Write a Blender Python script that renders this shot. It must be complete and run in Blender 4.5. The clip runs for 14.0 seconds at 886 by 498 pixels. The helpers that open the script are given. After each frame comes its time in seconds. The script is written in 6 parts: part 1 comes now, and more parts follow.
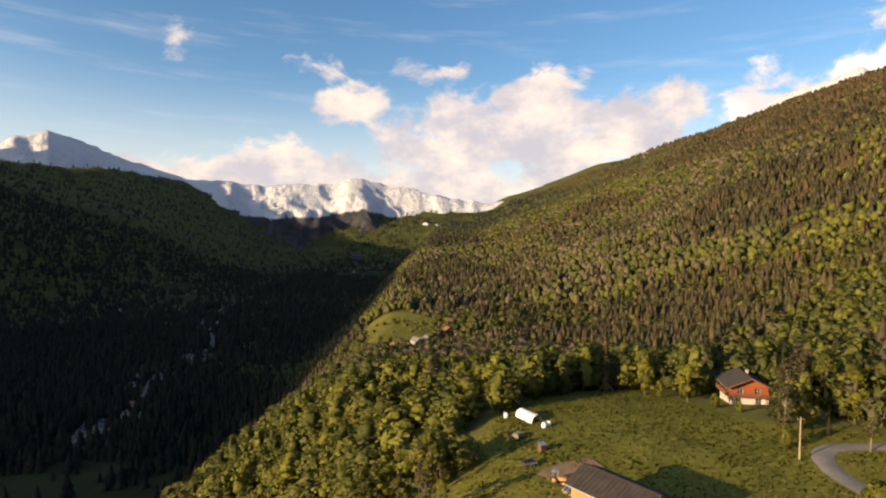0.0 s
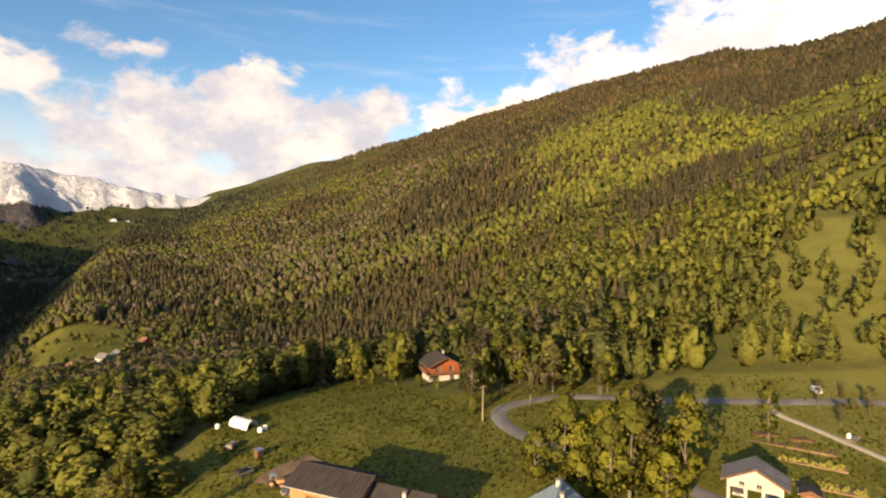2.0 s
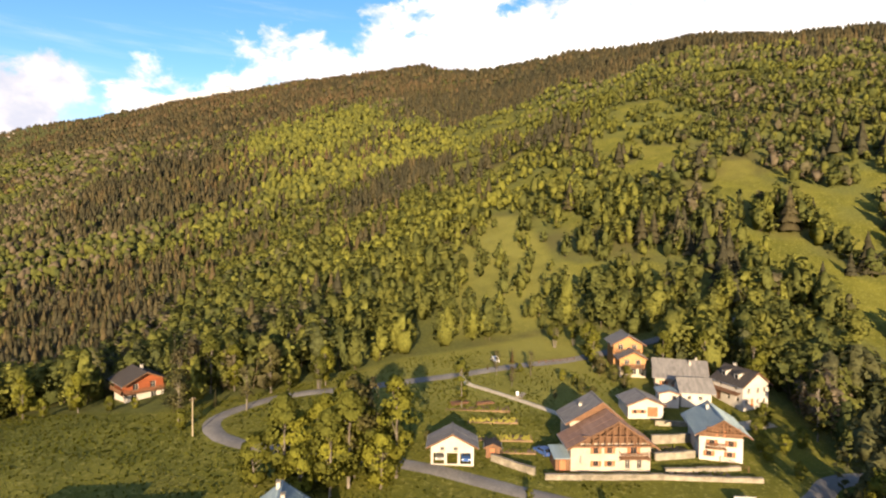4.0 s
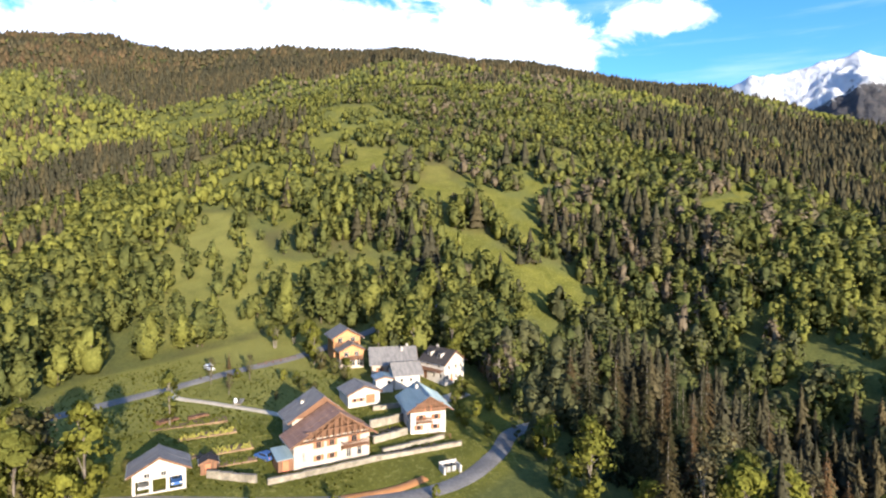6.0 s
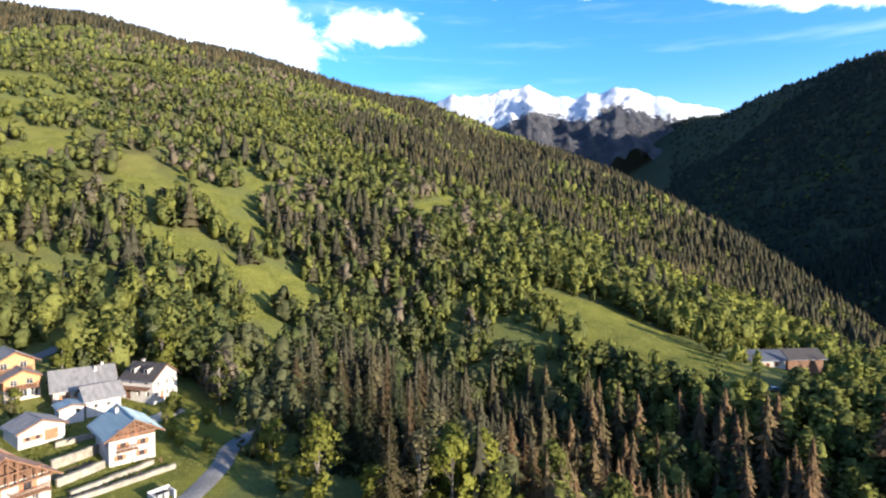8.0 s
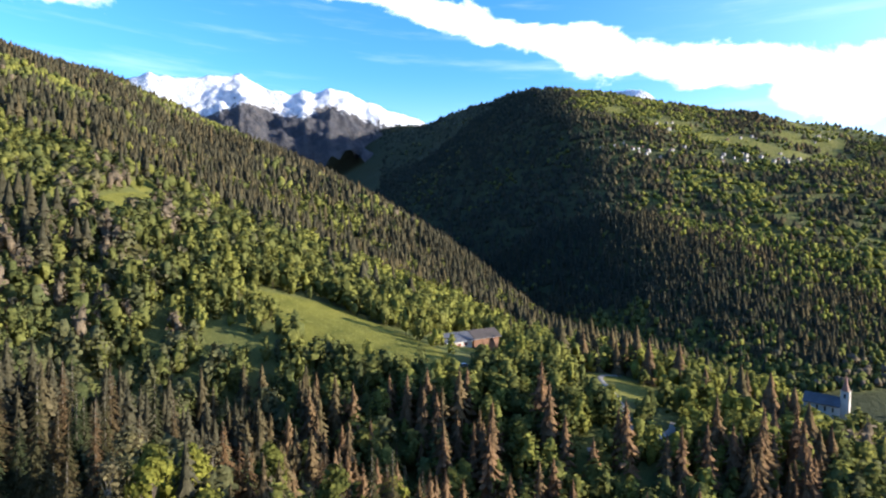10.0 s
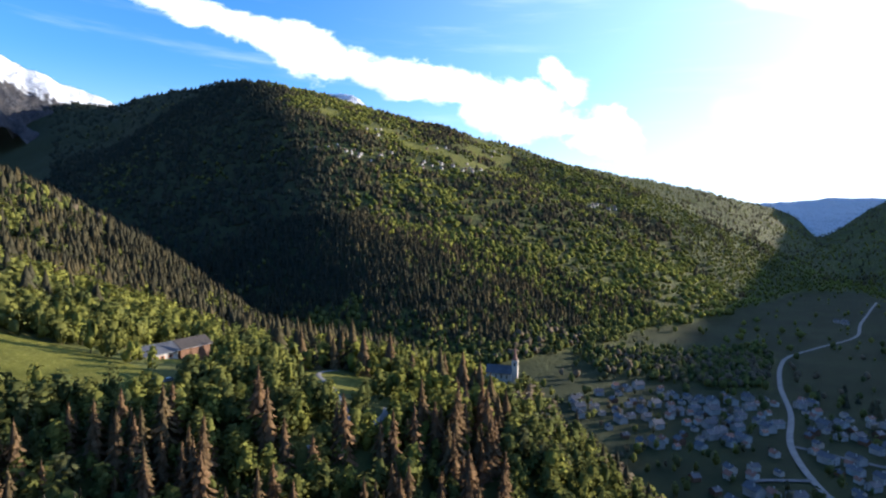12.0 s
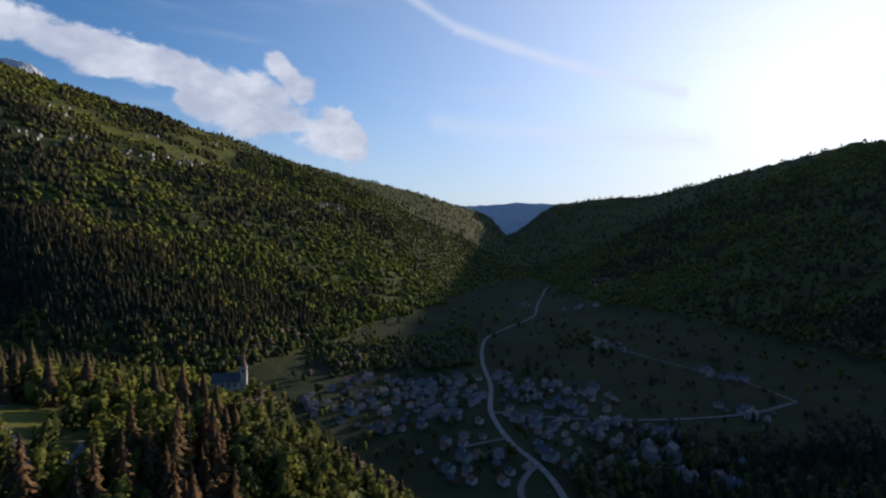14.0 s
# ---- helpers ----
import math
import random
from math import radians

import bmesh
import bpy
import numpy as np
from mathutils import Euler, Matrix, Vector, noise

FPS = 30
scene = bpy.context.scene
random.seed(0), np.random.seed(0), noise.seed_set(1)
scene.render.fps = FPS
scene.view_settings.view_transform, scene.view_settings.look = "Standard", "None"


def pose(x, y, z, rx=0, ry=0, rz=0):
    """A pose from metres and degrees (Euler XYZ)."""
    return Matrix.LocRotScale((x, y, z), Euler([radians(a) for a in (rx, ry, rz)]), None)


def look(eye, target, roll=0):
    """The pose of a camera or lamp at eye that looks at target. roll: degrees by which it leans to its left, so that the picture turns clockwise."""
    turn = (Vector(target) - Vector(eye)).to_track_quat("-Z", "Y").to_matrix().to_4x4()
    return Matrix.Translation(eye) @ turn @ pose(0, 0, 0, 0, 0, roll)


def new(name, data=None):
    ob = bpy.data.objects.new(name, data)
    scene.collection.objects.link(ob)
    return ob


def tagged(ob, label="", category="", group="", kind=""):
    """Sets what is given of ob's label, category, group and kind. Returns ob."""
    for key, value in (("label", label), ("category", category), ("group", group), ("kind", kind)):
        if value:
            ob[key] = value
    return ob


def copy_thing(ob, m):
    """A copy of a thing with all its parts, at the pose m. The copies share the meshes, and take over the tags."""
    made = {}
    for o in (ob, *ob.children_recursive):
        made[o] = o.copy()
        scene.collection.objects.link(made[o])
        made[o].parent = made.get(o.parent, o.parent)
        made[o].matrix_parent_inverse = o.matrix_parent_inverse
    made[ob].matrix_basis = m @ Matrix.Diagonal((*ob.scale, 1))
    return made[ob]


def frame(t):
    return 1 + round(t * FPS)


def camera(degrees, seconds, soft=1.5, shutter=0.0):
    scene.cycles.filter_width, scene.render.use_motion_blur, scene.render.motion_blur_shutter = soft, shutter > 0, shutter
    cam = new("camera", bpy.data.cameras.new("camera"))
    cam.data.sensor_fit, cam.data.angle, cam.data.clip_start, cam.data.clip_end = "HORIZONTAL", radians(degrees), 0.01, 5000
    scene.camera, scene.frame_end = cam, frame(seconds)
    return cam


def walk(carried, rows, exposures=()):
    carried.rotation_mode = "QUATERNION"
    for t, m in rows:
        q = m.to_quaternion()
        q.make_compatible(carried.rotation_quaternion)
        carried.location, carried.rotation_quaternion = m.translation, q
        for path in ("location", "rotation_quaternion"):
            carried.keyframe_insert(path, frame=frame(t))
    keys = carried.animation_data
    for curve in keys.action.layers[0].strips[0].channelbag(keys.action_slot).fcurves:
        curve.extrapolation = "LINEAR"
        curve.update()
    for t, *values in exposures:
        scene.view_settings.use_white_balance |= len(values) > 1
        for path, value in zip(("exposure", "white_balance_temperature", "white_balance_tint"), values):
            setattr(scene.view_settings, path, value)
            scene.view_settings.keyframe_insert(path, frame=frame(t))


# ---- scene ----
cam = camera(77.8, 14.0, soft=2.2)
EYE = (0.0, 0.0, 200.0)          # the drone hovers here and only turns; the valley floor is z = 0
# seconds, yaw, pitch, roll in degrees
TURNS = (
    (0.0, 0.0, -1.86, -0.78), (0.5, -7.44, -1.83, -0.78), (1.0, -14.78, -1.78, -0.81), (1.5, -21.99, -1.74, -0.80),
    (2.0, -29.13, -1.67, -0.80), (2.5, -36.25, -1.63, -0.76), (3.0, -43.54, -1.62, -0.70), (5.5, -79.78, -1.75, -0.21),
    (6.0, -86.89, -1.75, -0.19), (6.5, -93.94, -1.77, -0.19), (7.0, -100.84, -1.80, -0.17), (7.5, -107.85, -1.75, -0.21),
    (8.0, -115.09, -1.75, -0.24), (10.5, -151.23, -1.74, -0.74), (11.0, -158.40, -1.69, -0.73), (11.5, -165.67, -1.61, -0.69),
    (12.0, -173.01, -1.55, -0.66), (12.5, -180.33, -1.51, -0.62), (13.0, -187.74, -1.45, -0.62), (13.5, -195.31, -1.42, -0.55),
    (14.0, -200.64, -1.38, -0.43),
)
EXPOSURES = ((0.0, 1.08, 7800, 19), (3.0, 1.3, 7800, 17), (5.5, 1.65, 5700, 15), (8.0, 1.82, 5300, 14), (11.0, 1.88, 5300, 16), (12.5, 1.25, 5350, 16), (13.0, 1.05, 5500, 16), (13.5, 0.80, 5550, 16), (14.0, 0.2, 5550, 15))
walk(cam, [(t, pose(*EYE, 90 + p, r, y)) for t, y, p, r in TURNS], EXPOSURES)

SUN_AZ, SUN_EL = 240.0, 12.0      # degrees, clockwise from +y, and above the horizon
rng = np.random.default_rng(7)


# ---- sky, clouds and sun ----
class Graph:
    """Short hand for node trees."""

    def __init__(self, tree):
        self.tree = tree
        tree.nodes.clear()

    def add(self, kind, **sets):
        n = self.tree.nodes.new(kind)
        for k, v in sets.items():
            setattr(n, k, v)
        return n

    def put(self, socket, value):
        if isinstance(value, bpy.types.NodeSocket):
            self.tree.links.new(value, socket)
        else:
            socket.default_value = value

    def math(self, op, a, b=0.0, c=0.0, clamp=False):
        n = self.add("ShaderNodeMath", operation=op, use_clamp=clamp)
        for s, v in zip(n.inputs, (a, b, c)):
            self.put(s, v)
        return n.outputs[0]

    def remap(self, v, a, b, c=0.0, d=1.0):
        n = self.add("ShaderNodeMapRange", interpolation_type="SMOOTHSTEP")
        for s, x in zip(n.inputs, (v, a, b, c, d)):
            self.put(s, x)
        return n.outputs[0]

    def mix(self, f, a, b, blend="MIX"):
        n = self.add("ShaderNodeMix", data_type="RGBA", blend_type=blend)
        self.put(n.inputs[0], f)
        self.put(n.inputs[6], a if isinstance(a, bpy.types.NodeSocket) else (*a, 1))
        self.put(n.inputs[7], b if isinstance(b, bpy.types.NodeSocket) else (*b, 1))
        return n.outputs[2]

    def noise(self, vec, scale, detail=4.0, rough=0.55, distort=0.0):
        n = self.add("ShaderNodeTexNoise")
        if vec is not None:
            self.put(n.inputs["Vector"], vec)
        for k, v in (("Scale", scale), ("Detail", detail), ("Roughness", rough), ("Distortion", distort)):
            n.inputs[k].default_value = v
        return n.outputs["Fac"]


def build_sky():
    world = bpy.data.worlds.new("sky")
    scene.world = world
    world.use_nodes = True
    g = Graph(world.node_tree)
    out = g.add("ShaderNodeOutputWorld")
    bg = g.add("ShaderNodeBackground")
    sky = g.add("ShaderNodeTexSky", sky_type="NISHITA", sun_disc=False)
    sky.sun_elevation, sky.sun_rotation = radians(SUN_EL), radians(SUN_AZ)
    sky.altitude, sky.air_density, sky.dust_density, sky.ozone_density = 900.0, 1.0, 1.2, 2.2
    way = g.add("ShaderNodeTexCoord").outputs["Generated"]
    sep = g.add("ShaderNodeSeparateXYZ")
    g.put(sep.inputs[0], way)
    x, y, z = sep.outputs
    # azimuth runs from -90 to 270 degrees, elevation from -90 to 90
    az = g.math("MULTIPLY", g.math("ARCTAN2", x, y), 180 / math.pi)
    az = g.math("ADD", az, g.math("MULTIPLY", g.math("LESS_THAN", az, -90.0), 360.0))
    el = g.math("MULTIPLY", g.math("ARCSINE", z), 180 / math.pi)
    flat = g.add("ShaderNodeCombineXYZ")
    g.put(flat.inputs[0], az)
    g.put(flat.inputs[1], g.math("MULTIPLY", el, 1.5))

    def bank(a0, e0, a1, e1, width, gain=1.0):
        """How deep a direction lies in a cloud bank that runs from one direction to another."""
        dx, dy = a1 - a0, e1 - e0
        t = g.math("ADD", g.math("MULTIPLY", g.math("SUBTRACT", az, a0), dx), g.math("MULTIPLY", g.math("SUBTRACT", el, e0), dy))
        t = g.math("DIVIDE", t, dx * dx + dy * dy, clamp=True)
        px = g.math("SUBTRACT", az, g.math("MULTIPLY_ADD", t, dx, a0))
        py = g.math("SUBTRACT", el, g.math("MULTIPLY_ADD", t, dy, e0))
        d = g.math("SQRT", g.math("ADD", g.math("MULTIPLY", px, px), g.math("MULTIPLY", py, py)))
        return g.math("MULTIPLY", g.math("SUBTRACT", 1.0, g.math("DIVIDE", d, width)), gain)

    def joined(parts):
        total = parts[0]
        for p in parts[1:]:
            total = g.math("MAXIMUM", total, p)
        return total

    soft = joined([bank(-20, 4, 22, 5, 6.5), bank(-4, 8, 20, 9, 6.5), bank(6, 13, 14, 15, 3.5), bank(-12, 12, -7, 13, 2.6), bank(-33, 4, -20, 6, 2.6),
                   bank(-26, 17.2, -22.5, 18.0, 2.6, 0.62), bank(-16, 16, -12, 16, 2.4, 0.5), bank(-4, 15.5, 2, 16, 2.4, 0.5), bank(0, 11, 24, 11.5, 5.5)])
    bright = joined([bank(29, 9, 56, 17.0, 7.0), bank(54, 17, 96, 18.5, 9.0), bank(88, 20, 100, 16.5, 4.0), bank(104, 20.5, 112, 19.5, 2.6, 0.7),
                     bank(120, 24.6, 138, 23.6, 2.3), bank(134, 23.8, 159, 17.2, 2.1), bank(157, 17.7, 184, 13.0, 2.6), bank(176, 12.8, 191, 9.6, 2.9), bank(184, 16.5, 186, 14, 1.8)])
    trail = joined([bank(190, 27, 202, 20.5, 0.9, 0.8), bank(202, 20.5, 224, 13.5, 1.0), bank(200, 11.5, 226, 9, 2.2, 0.7)])
    grain = g.noise(flat.outputs[0], 0.16, 8.0, 0.62, 0.3)
    fluff = g.noise(flat.outputs[0], 0.055, 3.0, 0.5)
    lumps = g.math("ADD", g.math("MULTIPLY", g.math("SUBTRACT", grain, 0.5), 2.6), g.math("MULTIPLY", g.math("SUBTRACT", fluff, 0.5), 0.9))
    d_soft = g.math("ADD", soft, lumps)
    d_bright = g.math("ADD", bright, g.math("MULTIPLY", lumps, 0.95))
    cover_soft = g.math("MULTIPLY", g.remap(d_soft, 0.28, 0.75), 0.93)
    cover_bright = g.remap(d_bright, 0.24, 0.62)
    cover_trail = g.math("MULTIPLY", g.remap(g.math("ADD", trail, g.math("MULTIPLY", lumps, 0.25)), 0.1, 1.0), 0.55)
    # thin veil round the sun, thicker near the horizon
    sun = Vector((math.sin(radians(SUN_AZ)) * math.cos(radians(SUN_EL)), math.cos(radians(SUN_AZ)) * math.cos(radians(SUN_EL)), math.sin(radians(SUN_EL))))
    dot = g.add("ShaderNodeVectorMath", operation="DOT_PRODUCT")
    g.put(dot.inputs[0], way)
    dot.inputs[1].default_value = sun
    near = g.math("MULTIPLY", g.math("ARCCOSINE", g.math("MINIMUM", dot.outputs["Value"], 0.99999)), 180 / math.pi)
    veil = g.math("POWER", g.math("SUBTRACT", 1.0, g.math("DIVIDE", near, 88.0, clamp=True)), 2.2)
    shade = g.remap(g.noise(flat.outputs[0], 0.13, 5.0, 0.6), 0.38, 0.66)
    grey = g.mix(shade, (4.6, 4.9, 5.8), (8.2, 7.7, 7.1))
    blue = g.add("ShaderNodeHueSaturation")
    blue.inputs["Saturation"].default_value, blue.inputs["Value"].default_value = 1.25, 1.7
    g.put(blue.inputs["Color"], sky.outputs[0])
    col = g.mix(g.math("MULTIPLY", veil, 0.9), blue.outputs[0], (13.0, 13.2, 13.2))
    pale = g.math("MULTIPLY", g.remap(el, 16.0, 1.0), 0.55)
    col = g.mix(pale, col, (6.6, 7.1, 7.6))
    streaks = g.add("ShaderNodeCombineXYZ")
    g.put(streaks.inputs[0], g.math("ADD", g.math("MULTIPLY", az, 0.05), g.math("MULTIPLY", el, 0.10)))
    g.put(streaks.inputs[1], g.math("MULTIPLY", el, 0.45))
    col = g.mix(g.math("MULTIPLY", g.remap(g.noise(streaks.outputs[0], 1.0, 5.0, 0.6), 0.50, 0.85), 0.25), col, (8.6, 8.6, 8.7))
    col = g.mix(cover_trail, col, (10.5, 10.3, 10.0))
    col = g.mix(cover_soft, col, grey)
    col = g.mix(cover_bright, col, g.mix(shade, (6.6, 6.8, 7.3), (10.0, 9.8, 9.4)))
    g.put(bg.inputs[0], col)
    bg.inputs[1].default_value = 0.064
    g.put(out.inputs[0], bg.outputs[0])
    return sun


SUN_WAY = build_sky()
lamp = bpy.data.lights.new("sun", "SUN")
lamp.energy, lamp.angle, lamp.color = 5.0, radians(0.6), (1.0, 0.79, 0.50)
sun_lamp = new("sun", lamp)
sun_lamp.matrix_world = look(SUN_WAY * 1000, (0, 0, 0))


# ---- materials ----
def material(name, rough=0.9, metal=0.0, spec=0.3):
    m = bpy.data.materials.new(name)
    m.use_nodes = True
    g = Graph(m.node_tree)
    out = g.add("ShaderNodeOutputMaterial")
    b = g.add("ShaderNodeBsdfPrincipled")
    b.inputs["Roughness"].default_value, b.inputs["Metallic"].default_value = rough, metal
    b.inputs["Specular IOR Level"].default_value = spec
    g.put(out.inputs[0], b.outputs[0])
    return m, g, b


def bump(g, b, height, strength, distance):
    n = g.add("ShaderNodeBump")
    n.inputs["Strength"].default_value, n.inputs["Distance"].default_value = strength, distance
    g.put(n.inputs["Height"], height)
    g.put(b.inputs["Normal"], n.outputs[0])


def plain(name, dark, light, scale=1.5, rough=0.85, metal=0.0, relief=0.02, streak=(1, 1, 1), spec=0.3):
    """A worn surface: two colours mixed by coarse stains and fine grain, with fine relief."""
    m, g, b = material(name, rough, metal, spec)
    co = g.add("ShaderNodeTexCoord").outputs["Object"]
    mp = g.add("ShaderNodeMapping")
    g.put(mp.inputs[0], co)
    mp.inputs["Scale"].default_value = streak
    coarse = g.noise(mp.outputs[0], scale * 0.3, 3.0, 0.6)
    fine = g.noise(mp.outputs[0], scale * 4.0, 4.0, 0.65)
    one = g.add("ShaderNodeObjectInfo").outputs["Random"]
    f = g.math("ADD", g.math("MULTIPLY", coarse, 0.6), g.math("MULTIPLY", fine, 0.55))
    f = g.math("ADD", f, g.math("MULTIPLY", g.math("SUBTRACT", one, 0.5), 0.12))
    g.put(b.inputs["Base Color"], g.mix(g.remap(f, 0.36, 0.78), dark, light))
    if relief:
        bump(g, b, fine, 0.5, relief)
    return m


def leafy(name, low, mid, high, glow=0.35, by_tree=False, bare=None):
    """Foliage: the colour differs from tree to tree and from clump to clump, and light comes through the leaves."""
    m = bpy.data.materials.new(name)
    m.use_nodes = True
    g = Graph(m.node_tree)
    out = g.add("ShaderNodeOutputMaterial")
    if by_tree:
        at = g.add("ShaderNodeAttribute", attribute_name="tint")
        tone = at.outputs["Fac"]
    else:
        tone = g.add("ShaderNodeObjectInfo").outputs["Random"]
    clump = g.add("ShaderNodeNewGeometry").outputs["Random Per Island"]
    ramp = g.add("ShaderNodeValToRGB")
    els = ramp.color_ramp.elements
    els[0].position, els[0].color = 0.0, (*low, 1)
    els[1].position, els[1].color = 1.0, (*high, 1)
    e = els.new(0.55)
    e.color = (*mid, 1)
    if bare:
        e = els.new(0.16)
        e.color = (*low, 1)
        els[0].color = (*bare, 1)
    g.put(ramp.inputs[0], tone)
    pos = g.add("ShaderNodeNewGeometry").outputs["Position"]
    fine = g.noise(pos, 1.5, 3.0, 0.7)
    coarse = g.noise(pos, 0.45, 2.0, 0.6)
    val = g.math("ADD", 0.80, g.math("MULTIPLY", clump, 0.26))
    val = g.math("MULTIPLY", val, g.remap(fine, 0.30, 0.70, 0.74, 1.22))
    vm = g.add("ShaderNodeVectorMath", operation="SCALE")
    g.put(vm.inputs[0], ramp.outputs[0])
    g.put(vm.inputs["Scale"], val)
    rough = g.add("ShaderNodeBump")
    rough.inputs["Strength"].default_value, rough.inputs["Distance"].default_value = 0.50, 0.7
    g.put(rough.inputs["Height"], g.math("ADD", coarse, g.math("MULTIPLY", fine, 0.5)))
    d = g.add("ShaderNodeBsdfDiffuse")
    t = g.add("ShaderNodeBsdfTranslucent")
    for n in (d, t):
        g.put(n.inputs[0], vm.outputs[0])
        g.put(n.inputs["Normal"], rough.outputs[0])
    s = g.add("ShaderNodeMixShader")
    s.inputs[0].default_value = glow
    g.put(s.inputs[1], d.outputs[0])
    g.put(s.inputs[2], t.outputs[0])
    g.put(out.inputs[0], s.outputs[0])
    return m


def ground_material():
    m, g, b = material("land", 0.95, 0.0, 0.1)
    pos = g.add("ShaderNodeNewGeometry").outputs["Position"]
    open_land = g.add("ShaderNodeAttribute", attribute_name="meadow").outputs["Fac"]
    snow = g.add("ShaderNodeAttribute", attribute_name="snow").outputs["Fac"]
    n_far = g.noise(pos, 0.012, 4.0, 0.6)
    n_mid = g.noise(pos, 0.09, 4.0, 0.6)
    n_fine = g.noise(pos, 0.9, 4.0, 0.75)
    n_tuft = g.noise(pos, 3.5, 3.0, 0.7)
    grass = g.mix(g.remap(n_mid, 0.3, 0.7), (0.080, 0.086, 0.014), (0.136, 0.134, 0.023))
    grass = g.mix(g.math("MULTIPLY", g.remap(n_fine, 0.54, 0.61), 0.8), grass, (0.215, 0.200, 0.055))
    grass = g.mix(g.math("MULTIPLY", g.remap(n_tuft, 0.52, 0.64), 0.8), grass, (0.055, 0.070, 0.015))
    grass = g.mix(g.math("MULTIPLY", g.remap(n_far, 0.5, 0.7), 0.4), grass, (0.150, 0.135, 0.045))
    dry = g.add("ShaderNodeAttribute", attribute_name="dry").outputs["Fac"]
    # grass made paler by mask, to imitate sun on the slopes facing it
    grass = g.mix(g.math("MULTIPLY", dry, g.remap(n_mid, 0.2, 0.8, 0.40, 0.85)), grass, (0.172, 0.170, 0.046))
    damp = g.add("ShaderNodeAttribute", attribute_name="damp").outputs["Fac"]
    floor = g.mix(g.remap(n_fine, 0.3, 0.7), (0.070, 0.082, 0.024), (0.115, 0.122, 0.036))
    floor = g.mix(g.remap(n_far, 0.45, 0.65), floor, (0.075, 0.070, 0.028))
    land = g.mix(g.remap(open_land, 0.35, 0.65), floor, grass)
    # valley shade mixed into the ground colour, strongest on the lowest land
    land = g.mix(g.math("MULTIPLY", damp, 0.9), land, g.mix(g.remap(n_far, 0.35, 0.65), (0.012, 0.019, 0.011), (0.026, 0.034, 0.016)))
    canopy = g.add("ShaderNodeAttribute", attribute_name="canopy").outputs["Fac"]
    n_crown = g.noise(pos, 0.16, 3.0, 0.7)
    woods = g.mix(g.remap(n_crown, 0.35, 0.68), (0.036, 0.044, 0.015), (0.110, 0.120, 0.030))
    woods = g.mix(g.math("MULTIPLY", g.remap(n_far, 0.42, 0.60), 0.7), woods, (0.040, 0.042, 0.018))
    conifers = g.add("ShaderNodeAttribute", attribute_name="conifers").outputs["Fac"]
    # darker woods on the gorge side: its shade, put into the colour
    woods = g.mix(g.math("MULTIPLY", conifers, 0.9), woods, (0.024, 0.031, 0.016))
    land = g.mix(g.math("MULTIPLY", canopy, g.remap(open_land, 0.60, 0.40)), land, woods)
    white = g.remap(g.math("ADD", snow, g.math("MULTIPLY", g.math("SUBTRACT", n_mid, 0.5), 0.9)), 0.42, 0.6)
    g.put(b.inputs["Base Color"], g.mix(white, land, (0.8, 0.82, 0.85)))
    rise = g.math("ADD", g.math("ADD", n_fine, g.math("MULTIPLY", n_tuft, 0.6)), g.math("MULTIPLY", g.math("MULTIPLY", canopy, n_crown), 14.0))
    bump(g, b, rise, 0.7, 0.45)
    return m


def snow_material():
    m, g, b = material("snow_and_rock", 0.8, 0.0, 0.2)
    geo = g.add("ShaderNodeNewGeometry")
    pos, nrm = geo.outputs["Position"], geo.outputs["Normal"]
    sep = g.add("ShaderNodeSeparateXYZ")
    g.put(sep.inputs[0], nrm)
    sp = g.add("ShaderNodeSeparateXYZ")
    g.put(sp.inputs[0], pos)
    n1 = g.noise(pos, 0.006, 5.0, 0.65)
    n2 = g.noise(pos, 0.018, 8.0, 0.7)
    bare = g.add("ShaderNodeAttribute", attribute_name="bare").outputs["Fac"]
    f = g.math("ADD", g.math("MULTIPLY", n1, 0.5), g.math("MULTIPLY", n2, 0.9))
    f = g.math("ADD", f, bare)
    rock = g.mix(g.remap(n2, 0.35, 0.7), (0.042, 0.046, 0.060), (0.090, 0.086, 0.088))
    g.put(b.inputs["Base Color"], g.mix(g.remap(f, 0.80, 0.94), (0.62, 0.66, 0.73), rock))
    bump(g, b, g.math("ADD", n1, n2), 1.0, 60.0)
    return m


LAND = ground_material()
SNOW = snow_material()
LEAF_FOREST = leafy("mixed_forest_foliage", (0.080, 0.096, 0.036), (0.144, 0.152, 0.042), (0.212, 0.220, 0.048), 0.36, True, (0.165, 0.136, 0.094))
# low tints are dark and bluish, imitating shade on far slopes
NEEDLE_FOREST = leafy("spruce_forest_needles", (0.026, 0.036, 0.032), (0.100, 0.084, 0.044), (0.160, 0.104, 0.058), 0.25, True)
LEAF = leafy("broad_leaves", (0.096, 0.106, 0.028), (0.148, 0.154, 0.030), (0.218, 0.222, 0.038), 0.40, False, (0.118, 0.108, 0.046))
NEEDLE = leafy("spruce_needles", (0.030, 0.040, 0.020), (0.052, 0.050, 0.025), (0.094, 0.064, 0.034), 0.30)
RUST = leafy("rusty_spruce_branches", (0.062, 0.045, 0.026), (0.096, 0.063, 0.033), (0.130, 0.083, 0.042), 0.30)
TWIG = leafy("bare_twigs", (0.09, 0.076, 0.046), (0.115, 0.102, 0.054), (0.125, 0.120, 0.054), 0.3)
GRASS = leafy("tall_grass", (0.086, 0.096, 0.016), (0.124, 0.130, 0.022), (0.190, 0.180, 0.046), 0.35)
BARK = plain("bark", (0.060, 0.048, 0.036), (0.200, 0.180, 0.150), 3.0, 0.95, relief=0.03, streak=(1, 1, 0.2))


